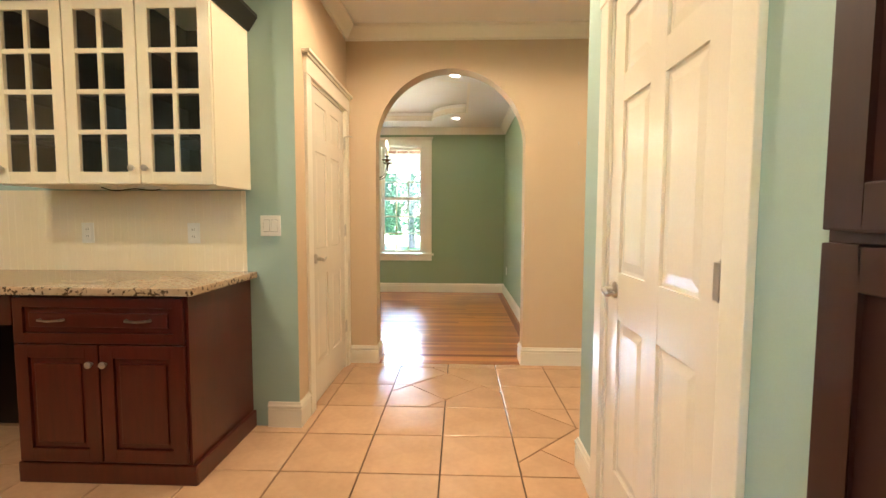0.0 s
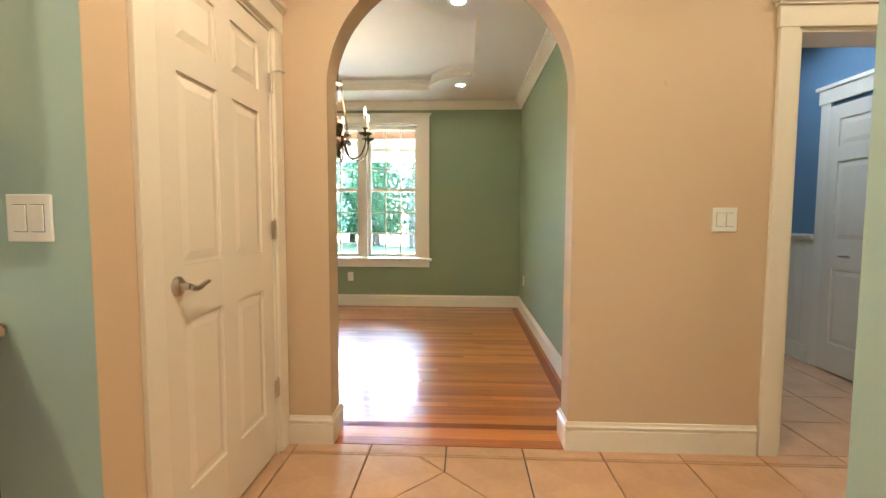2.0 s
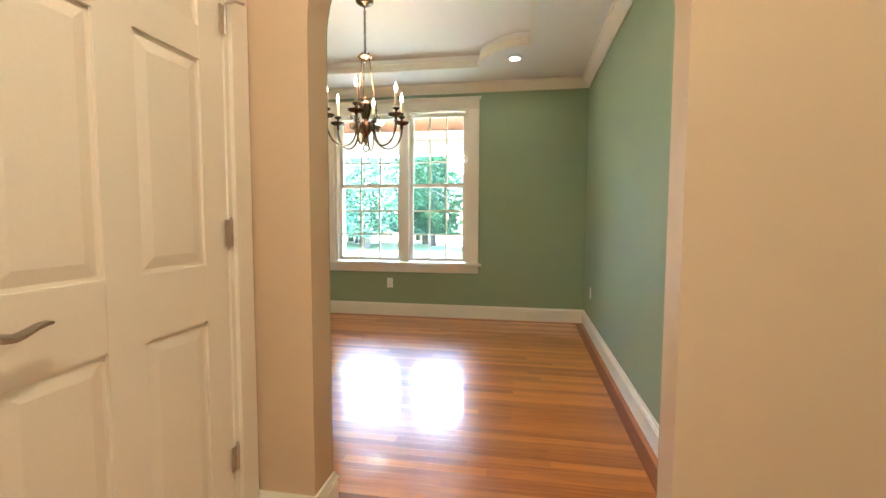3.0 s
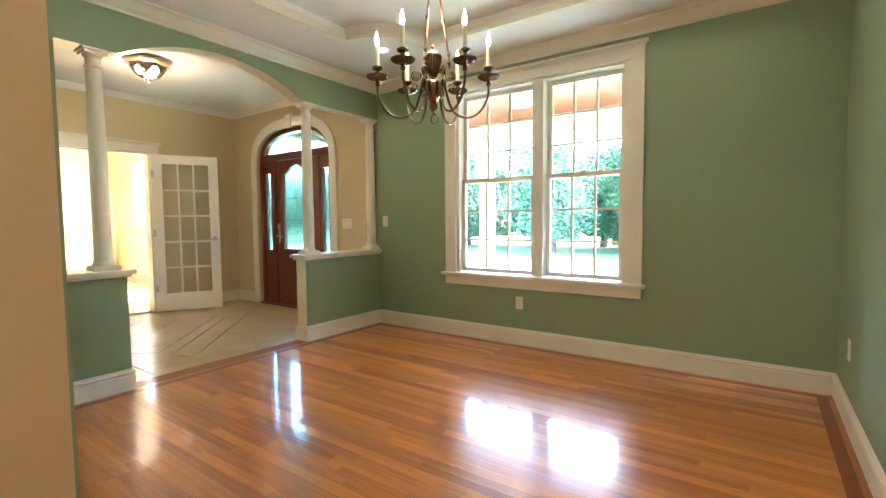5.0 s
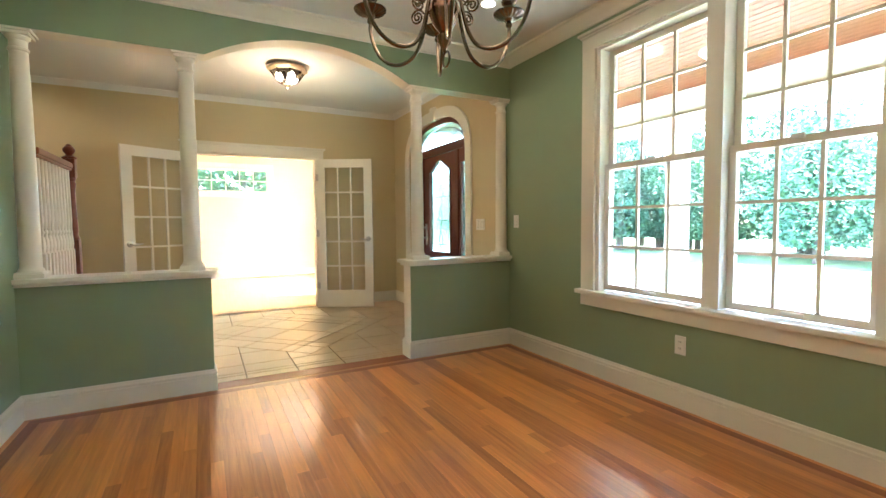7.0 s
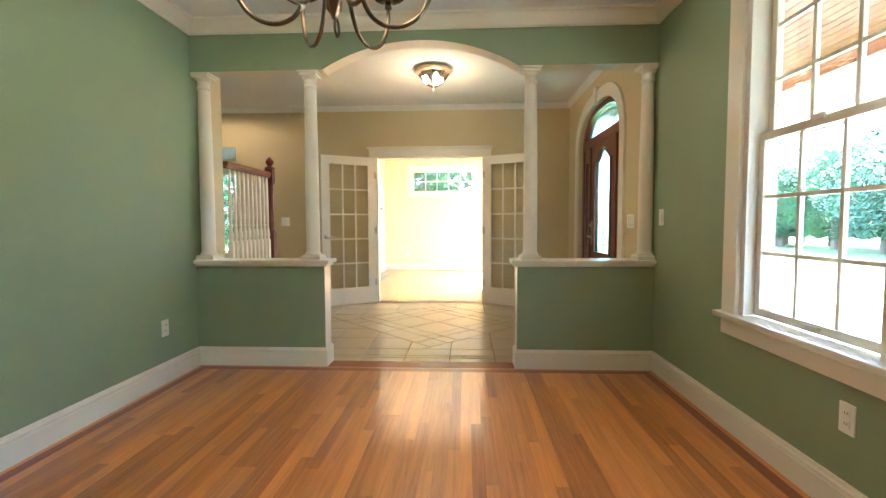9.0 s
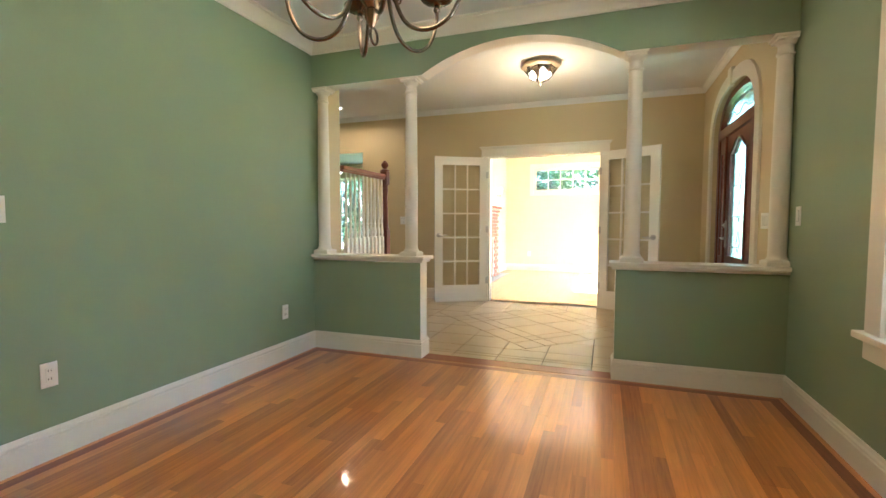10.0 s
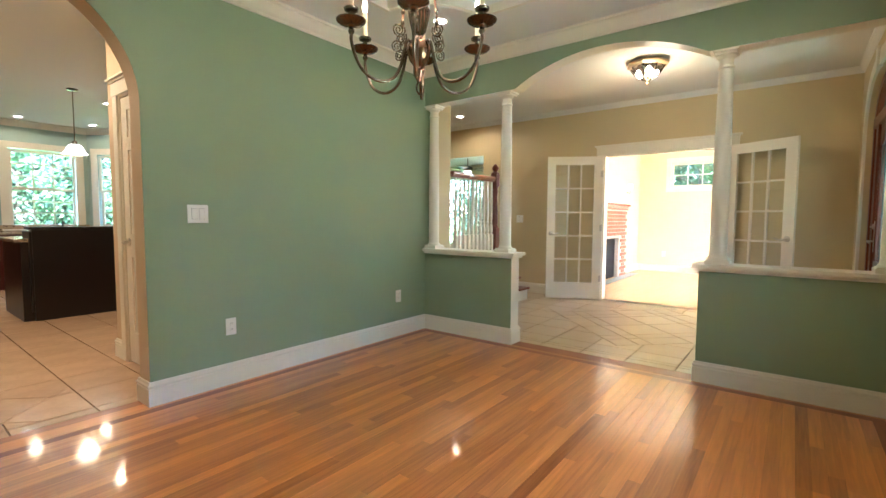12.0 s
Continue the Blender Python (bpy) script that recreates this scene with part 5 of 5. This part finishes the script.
part("newel", boxes((NX - 0.045, NY - 0.045, 0.72, NX + 0.045, NY + 0.045, 1.05), (NX - 0.042, NY - 0.042, 1.58, NX + 0.042, NY + 0.042, 1.74)), MAHOG, rl, "dark cherry newel post", 0.005)
part("newel_turning", lathe([(0.042, 1.05), (0.046, 1.065), (0.034, 1.09), (0.04, 1.12), (0.036, 1.2), (0.028, 1.45), (0.038, 1.53), (0.03, 1.55), (0.042, 1.58)], (NX, NY, 0), 18), MAHOG, rl, "", 0, True)
part("newel_cap", lathe([(0.05, 1.74), (0.055, 1.752), (0.03, 1.765), (0.024, 1.775), (0.042, 1.80), (0.044, 1.82), (0.03, 1.845), (0.018, 1.85), (0.02, 1.858), (0.004, 1.868)], (NX, NY, 0), 18), MAHOG, rl, "", 0, True)
part("handrail", boxes((NX, NY - 0.03, 1.655, -3.64, NY + 0.03, 1.70), (NX, NY - 0.022, 1.635, -3.64, NY + 0.022, 1.655)), REDOAK, rl, "", 0.01)
for k in range(10):
    x = NX + 0.088 + 0.086 * k
    bm = boxes((x - 0.021, NY - 0.021, 0.72, x + 0.021, NY + 0.021, 0.97))
    lathe([(0.021, 0.97), (0.016, 0.985), (0.021, 1.02), (0.019, 1.06), (0.012, 1.10), (0.017, 1.12), (0.012, 1.14), (0.016, 1.20), (0.011, 1.635)], (x, NY, 0), 10, bm=bm)
    part("baluster", bm, TRIM, rl)
fn = thing("ceiling_fan", (-8.5, 0.7, HC), "dark ceiling fan with a lit bowl", "ceiling fan")
part("rod", lathe([(0.05, HC), (0.05, HC - 0.04), (0.012, HC - 0.05), (0.012, 2.42)], (-8.5, 0.7, 0), 14), BRONZE, fn, "", 0, True)
part("motor", lathe([(0.03, 2.43), (0.11, 2.40), (0.13, 2.34), (0.09, 2.30), (0.05, 2.29)], (-8.5, 0.7, 0), 20), BRONZE, fn, "", 0, True)
part("bowl", lathe([(0.09, 2.30), (0.10, 2.27), (0.07, 2.22), (0.01, 2.20)], (-8.5, 0.7, 0), 20), SHADE, fn, "lit glass bowl", 0, True)
for k in range(5):
    bm = boxes((0.12, -0.06, -0.004, 0.62, 0.06, 0.004))
    bm.transform(Matrix.Translation((-8.5, 0.7, 2.35)) @ pose(0, 0, 0, 10, 0, 72 * k + 15))
    part("blade", bm, MAHOG, fn, "", 0.002)

# ---- fireplace in the study ----
FX0, FX1, FYF = -9.45, -7.55, SF + 0.10
OX0, OX1 = -8.95, -8.05                   # firebox opening
fp = thing("fireplace", ((FX0 + FX1) / 2, SF, 0), "red brick fireplace with a corbelled brick mantel", "fireplace", kind="structure")
part("core", boxes((FX0 + 0.01, SF + 0.002, 0, OX0, FYF - 0.012, 1.36), (OX1, SF + 0.002, 0, FX1 - 0.01, FYF - 0.012, 1.36), (OX0, SF + 0.002, 0.8, OX1, FYF - 0.012, 1.36)), MORTAR, fp)
part("firebox", boxes((OX0, SF + 0.002, 0, OX1, SF + 0.012, 0.8)), BLACK, fp)
part("corbel", boxes((FX0 - 0.01, SF + 0.002, 1.36, FX1 + 0.01, FYF + 0.02, 1.40), (FX0 - 0.03, SF + 0.002, 1.44, FX1 + 0.03, FYF + 0.06, 1.48)), BRICK, fp, "stepped brick course", 0.003)
part("mantel", boxes((FX0 - 0.05, SF + 0.002, 1.48, FX1 + 0.05, FYF + 0.09, 1.53)), TRIM, fp, "cream mantel shelf", 0.004)
for k in range(19):
    part("dentil", boxes((FX0 + 0.1 * k, SF + 0.002, 1.40, FX0 + 0.1 * k + 0.05, FYF + 0.045, 1.44)), TRIM, fp)
part("hearth", boxes((FX0 - 0.32, FYF - 0.008, 0.001, FX1 + 0.3, FYF + 0.17, 0.012)), SLATE, fp, "blue slate hearth", 0.004)
bme = bpy.data.meshes.new("brick")
b_ = boxes((-0.098, 0, -0.030, 0.098, 0.012, 0.030))
b_.to_mesh(bme)
b_.free()
bme.materials.append(BRICK)
for r in range(19):
    z = 0.035 + 0.0705 * r
    for c in range(10):
        x = FX0 + 0.10 + 0.206 * c - (0.103 if r % 2 else 0)
        if x > FX1 - 0.09 or x < FX0 + 0.09 or (OX0 - 0.11 < x < OX1 + 0.11 and z < 0.83):
            continue
        ob = new("brick", bme)
        ob.parent = fp
        ob.location = Vector((x, FYF - 0.012, z)) - fp.location
sc = thing("wall_sconce", (-9.7, SF + 0.05, 1.8), "small brass wall sconce in the study", "sconce")
part("arm", tube([(-9.7, SF, 1.75), (-9.7, SF + 0.07, 1.73), (-9.7, SF + 0.08, 1.8)], 0.008, 8), COPPER, sc, "", 0, True)
part("shade", lathe([(0.03, 1.8), (0.05, 1.92), (0.048, 1.92), (0.028, 1.802)], (-9.7, SF + 0.08, 0), 14), SHADE, sc, "", 0, True)

# ---- porch and outdoors ----
structure("ground", boxes((-300, 8.0, -0.6, 300, 400, -0.45), (-300, -300, -0.6, 300, -4.6, -0.45), (-300, -4.6, -0.6, -12.6, 8.0, -0.45), (3.7, -4.6, -0.6, 300, 8.0, -0.45)), GRASS, "sunny lawn around the house", "ground")
structure("road", boxes((-40, 13.0, -0.46, 40, 17.5, -0.44)), GRAVEL, "pale gravel drive across the lawn", "road")
structure("pavement", boxes((-6.3, YW + 0.16, -0.45, 3.4, 9.9, -0.05)), CONCRETE, "pale concrete porch floor", "porch")
pc = thing("porch_roof", (-1.5, 8.7, 2.5), "porch ceiling of cedar boards behind a white beam", "porch", kind="structure")
part("deck", boxes((-6.3, YW + 0.16, 2.62, 3.4, 9.95, 2.75)), CEDAR, pc)
pm = bpy.data.meshes.new("board")
b_ = boxes((-4.83, 0, 0, 4.83, 0.082, 0.016))
b_.to_mesh(pm)
b_.free()
pm.materials.append(CEDAR)
for k in range(24):
    ob = new("board", pm)
    ob.parent = pc
    ob.location = Vector((-1.45, YW + 0.17 + 0.09 * k, 2.603)) - pc.location
part("beam", boxes((-6.3, 9.55, 2.22, 3.4, 9.75, 2.60), (-6.3, 9.53, 2.34, 3.4, 9.55, 2.36)), CEIL, pc, "white porch beam")
for x in (-6.1, -3.0, 3.2):
    ps = thing("porch_post", (x, 9.65, -0.05), "white square porch post", "post", "porch posts", "structure")
    part("shaft", boxes((x - 0.09, 9.56, -0.05, x + 0.09, 9.74, 2.22)), CEIL, ps, "", 0.005)
pl = thing("porch_lamp", (-2.0, 8.7, 2.6), "round white flush porch lamp", "lamp")
part("bowl", lathe([(0.13, 2.602), (0.135, 2.58), (0.10, 2.55), (0.02, 2.535)], (-2.0, 8.7, 0), 24), SHADE, pl, "lit glass bowl", 0, True)
structure("roof", boxes((SB - 0.5, -4.2, 3.0, 3.6, YW + 0.5, 3.2), (-6.5, YW + 0.4, 2.76, 3.6, 10.3, 2.9)), SIDING, "plain roof slab over the house", "roof")

random.seed(5)


def tree(x, y, h, r, label):
    t = thing("tree", (x, y, -0.45), label, "tree", "trees at the edge of the lawn")
    bm = tube([(x, y, -0.45), (x + 0.1, y, h * 0.3), (x - 0.05, y + 0.1, h * 0.6), (x, y, h * 0.92)], [0.2, 0.16, 0.1, 0.03], 8)
    for k in range(9):
        a, z = random.uniform(0, 6.28), h * random.uniform(0.25, 0.8)
        q = r * random.uniform(0.5, 0.9)
        tube([(x, y, z), (x + q * 0.5 * math.cos(a), y + q * 0.5 * math.sin(a), z + 0.3), (x + q * math.cos(a), y + q * math.sin(a), z + 0.9)], [0.06, 0.04, 0.01], 5, bm)
    part("trunk", bm, BARK, t)
    n = 8500
    pts, faces = [], []
    for k in range(n):
        z = random.uniform(0.03, 1.0)
        prof = r * (0.55 + 0.55 * math.sin(math.pi * min(1, z * 1.05)) ) * (1 - 0.55 * max(0, z - 0.6))
        a = random.uniform(0, 6.283)
        q = prof * math.sqrt(random.uniform(0.25, 1)) * (0.85 + 0.25 * math.sin(3 * a + z * 9))
        c = Vector((x + q * math.cos(a), y + q * math.sin(a), z * h))
        u = Vector((random.gauss(0, 1), random.gauss(0, 1), random.gauss(0, 0.6))).normalized()
        v = u.orthogonal().normalized()
        s = random.uniform(0.045, 0.105)
        i = len(pts)
        pts += [c - u * s, c + v * s * 0.55, c + u * s, c - v * s * 0.55]
        faces.append((i, i + 1, i + 2, i + 3))
    me = bpy.data.meshes.new("crown")
    me.from_pydata([tuple(p) for p in pts], [], faces)
    me.materials.append(LEAF)
    ob = new("crown", me)
    ob.parent = t
    ob.matrix_parent_inverse = base_of(t).inverted()
    return t


proto = [tree(-8.0, 25, 4.9, 2.3, "leafy broad green tree beyond the lawn"), tree(2.0, 24, 4.0, 2.0, "leafy low green tree beyond the lawn"), tree(-1.0, 29, 6.4, 2.6, "tall leafy green tree beyond the lawn")]
for k in range(84):
    p = proto[k % 3]
    copy_thing(p, Matrix.Translation((-40 + 1.05 * k + random.uniform(-0.8, 0.8), 27 + random.uniform(-2, 7), -0.45)) @ pose(0, 0, 0, 0, 0, random.uniform(0, 360)) @ Matrix.Scale(random.uniform(0.9, 1.25), 4))
for k in range(14):
    copy_thing(proto[k % 3], Matrix.Translation((-16 + 1.6 * k, -14 - random.uniform(0, 4), -0.45)) @ pose(0, 0, 0, 0, 0, random.uniform(0, 360)) @ Matrix.Scale(1.2, 4))
for k in range(9):
    copy_thing(proto[k % 3], Matrix.Translation((-16 - random.uniform(0, 3), -4 + 1.7 * k, -0.45)) @ pose(0, 0, 0, 0, 0, random.uniform(0, 360)) @ Matrix.Scale(1.3, 4))

# ---- dining floor boards ----
FL = bpy.data.objects["floor"]


def piece(name, mesh, at, parent=FL):
    ob = new(name, mesh)
    ob.parent = parent
    ob.location = at
    return ob


def board_mesh(length, width, material, turn=False):
    b = boxes((0, 0, -0.02, length, width - 0.0003, -0.0004), (0.0002, 0.0002, -0.0004, length - 0.0003, width - 0.0005, 0.0)) if not turn else boxes((0, 0, -0.02, width - 0.0003, length, -0.0004), (0.0002, 0.0002, -0.0004, width - 0.0005, length - 0.0003, 0.0))
    me = bpy.data.meshes.new("plank")
    b.to_mesh(me)
    b.free()
    me.materials.append(material)
    return me


random.seed(11)
PW = 0.0595
OAKY = wood("honey_oak_across", (0.28, 0.07, 0.013), (0.72, 0.275, 0.064), 0.36, 1.0, 1, 0.17, 0.05, 60)
CHERRYY = wood("dark_cherry_across", (0.17, 0.04, 0.010), (0.34, 0.095, 0.025), 0.5, 0.5, 1, 0.1, 0.06, 70)
bx0, bx1, by0, by1 = XH + 0.0, XR, YB + 0.006, YW
for k, (m_, off, wd) in enumerate(((OAKY, 0.0, 0.045), (CHERRYY, 0.045, 0.06))):
    me = board_mesh(by1 - by0 - 2 * off, wd, m_, True)
    piece("plank", me, (bx0 + off, by0 + off, 0))
    piece("plank", me, (bx1 - off - wd, by0 + off, 0))
    me = board_mesh(bx1 - bx0 - 2 * (off + wd), wd, OAK if k == 0 else CHERRYSTRIP)
    piece("plank", me, (bx0 + off + wd, by0 + off, 0))
    piece("plank", me, (bx0 + off + wd, by1 - off - wd, 0))
ix0, ix1, iy0, iy1 = bx0 + 0.105, bx1 - 0.105, by0 + 0.105, by1 - 0.105
rows_ = round((iy1 - iy0) / PW)
pw = (iy1 - iy0) / rows_
lens = {q: board_mesh(q / 100, pw, OAK) for q in range(20, 191, 10)}
for r in range(rows_):
    x = ix0
    first = True
    while ix1 - x > 0.005:
        q = random.choice(range(50, 181, 10))
        if first:
            q = random.choice(range(20, 150, 10))
            first = False
        left = ix1 - x
        if left - q / 100 < 0.25:
            me = board_mesh(left, pw, OAK)
            q = left * 100
        else:
            me = lens[q]
        piece("plank", me, (x, iy0 + r * pw, 0))
        x += q / 100
# threshold boards in the arch and between the half walls
for k in range(2):
    piece("plank", board_mesh(2 * ARR - 0.03, (YB - 3.676) / 2, OAK), (ARC - ARR + 0.015, 3.684 + (YB - 3.676) / 2 * k, 0))
for k in range(1):
    piece("plank", board_mesh(1.50, 0.14, CHERRYY, True), (XH2 + 0.002, 4.888, 0))

# ---- tiles ----
def clip(poly, a, b, c):
    """The part of a convex outline where a x + b y <= c."""
    out = []
    for k in range(len(poly)):
        p, q = poly[k], poly[(k + 1) % len(poly)]
        dp, dq = a * p[0] + b * p[1] - c, a * q[0] + b * q[1] - c
        if dp <= 0:
            out.append(p)
        if dp * dq < 0:
            t = dp / (dp - dq)
            out.append((p[0] + (q[0] - p[0]) * t, p[1] + (q[1] - p[1]) * t))
    return out


def shrink(poly, g):
    n = len(poly)
    area = sum(poly[k][0] * poly[(k + 1) % n][1] - poly[(k + 1) % n][0] * poly[k][1] for k in range(n))
    if area < 0:
        poly = poly[::-1]
    out = list(poly)
    for k in range(n):
        p, q = poly[k], poly[(k + 1) % n]
        dx, dy = q[0] - p[0], q[1] - p[1]
        L = math.hypot(dx, dy)
        if L < 1e-6:
            continue
        nx, ny = dy / L, -dx / L
        out = clip(out, nx, ny, nx * p[0] + ny * p[1] - g)
        if len(out) < 3:
            return []
    return out


def tile_bm(poly, bm):
    lo = [bm.verts.new((x, y, -0.011)) for x, y in poly]
    cx, cy = sum(p[0] for p in poly) / len(poly), sum(p[1] for p in poly) / len(poly)
    mi = [bm.verts.new((x, y, -0.0015)) for x, y in poly]
    hi = [bm.verts.new((x + (cx - x) * 0.012, y + (cy - y) * 0.012, 0.0)) for x, y in poly]
    bm.faces.new(hi)
    for a, b in ((lo, mi), (mi, hi)):
        for k in range(len(a)):
            j = (k + 1) % len(a)
            bm.faces.new((a[k], a[j], b[j], b[k]))


def lay(poly, material, near, rest):
    poly = shrink(poly, 0.0038)
    if len(poly) < 3:
        return
    if not near:
        tile_bm(poly, rest)
        return
    cx, cy = sum(p[0] for p in poly) / len(poly), sum(p[1] for p in poly) / len(poly)
    bm = bmesh.new()
    tile_bm([(x - cx, y - cy) for x, y in poly], bm)
    me = bpy.data.meshes.new("tile")
    bm.to_mesh(me)
    bm.free()
    me.materials.append(material)
    piece("tile", me, (cx, cy, 0))


GX0, GY0, TP = 0.035, 3.18, 0.393
dias = [(0.035, 3.175, 0.265), (0.828, 2.26, 0.265)]
rest = bmesh.new()
for i in range(-12, 9):
    for j in range(-19, 2):
        x0, y0 = GX0 + TP * i, GY0 + TP * j
        if y0 > YA - 0.1:
            continue
        cell = [(x0, y0), (x0 + TP, y0), (x0 + TP, min(y0 + TP, YA - 0.09)), (x0, min(y0 + TP, YA - 0.09))]
        polys = [cell]
        for cx, cy, h in dias:
            nxt = []
            for p in polys:
                if max(abs(q[0] - cx) for q in p) > 1.2 or max(abs(q[1] - cy) for q in p) > 1.2:
                    nxt.append(p)
                    continue
                keep = p
                for sx, sy in ((1, 1), (1, -1), (-1, 1), (-1, -1)):
                    keep = clip(keep, sx, sy, h + sx * cx + sy * cy) if len(keep) > 2 else []
                if len(keep) < 3:
                    nxt.append(p)
                    continue
                keep = p
                for sx, sy in ((1, 1), (1, -1), (-1, 1), (-1, -1)):
                    o_ = clip(keep, -sx, -sy, -(h + sx * cx + sy * cy))
                    if len(o_) > 2:
                        nxt.append(o_)
                    keep = clip(keep, sx, sy, h + sx * cx + sy * cy)
                    if len(keep) < 3:
                        break
            polys = nxt
        for p in polys:
            near = -1.2 < x0 < 1.9 and y0 > 0.9
            lay(p, TILE, near, rest)
for cx, cy, h in dias:
    lay([(cx - h, cy), (cx, cy - h), (cx + h, cy), (cx, cy + h)], TILE, True, rest)
for i in range(-3, 8):
    x0 = GX0 + TP * i
    lay([(x0, YA - 0.09), (x0 + TP, YA - 0.09), (x0 + TP, YA), (x0, YA)], TILE, True, rest)
for i in range(5):
    for j in range(8):
        x0, y0 = 1.2 + TP * i, YA + TP * j
        lay([(x0, y0), (x0 + TP, y0), (x0 + TP, y0 + TP), (x0, y0 + TP)], TILE, False, rest)
ob = part("tile_field", rest, TILE, FL)
tagged(ob, kind="stuff")

# foyer: squares round a large diamond of smaller squares
FCX, FCY, FH = -4.85, 5.67, 1.08
frest = bmesh.new()
for i in range(-7, 8):
    for j in range(-15, 6):
        x0, y0 = FCX + 0.38 * i, FCY - 0.19 + 0.38 * j
        x1_, y1_ = min(x0 + 0.38, -3.50), min(y0 + 0.38, YW)
        x0_ = max(x0, XF - 0.14)
        if x1_ - x0_ < 0.02 or y1_ - y0 < 0.02 or x0_ > x1_:
            continue
        p = [(x0_, y0), (x1_, y0), (x1_, y1_), (x0_, y1_)]
        if max(abs(q[0] - FCX) + abs(q[1] - FCY) for q in p) < FH:
            continue
        keep = p
        for sx, sy in ((1, 1), (1, -1), (-1, 1), (-1, -1)):
            keep = clip(keep, sx, sy, FH + sx * FCX + sy * FCY) if len(keep) > 2 else []
        if len(keep) < 3:
            lay(p, TILEF, y0 > 4.2, frest)
            continue
        keep = p
        for sx, sy in ((1, 1), (1, -1), (-1, 1), (-1, -1)):
            o_ = clip(keep, -sx, -sy, -(FH + sx * FCX + sy * FCY))
            if len(o_) > 2:
                lay(o_, TILEF, y0 > 4.2, frest)
            keep = clip(keep, sx, sy, FH + sx * FCX + sy * FCY)
            if len(keep) < 3:
                break
for x0, x1_ in ((-3.50, -3.435), (-3.435, XH2 - 0.0)):
    for j in range(-2, 5):
        y0 = FCY - 0.19 + 0.38 * j
        lay([(x0, y0), (x1_, y0), (x1_, y0 + 0.38), (x0, y0 + 0.38)], TILEF, True, frest)


def rot(u, v):
    return (FCX + (u - v) * math.sqrt(0.5), FCY + (u + v) * math.sqrt(0.5))


E_ = FH * math.sqrt(0.5)
cuts = [-E_, -E_ + 0.22, -E_ + 0.36, 0.0, E_ - 0.36, E_ - 0.22, E_]
for a, b in zip(cuts, cuts[1:]):
    for c, e in zip(cuts, cuts[1:]):
        lay([rot(a, c), rot(b, c), rot(b, e), rot(a, e)], TILEF, True, frest)
ob = part("tile_field", frest, TILEF, FL)
tagged(ob, kind="stuff")
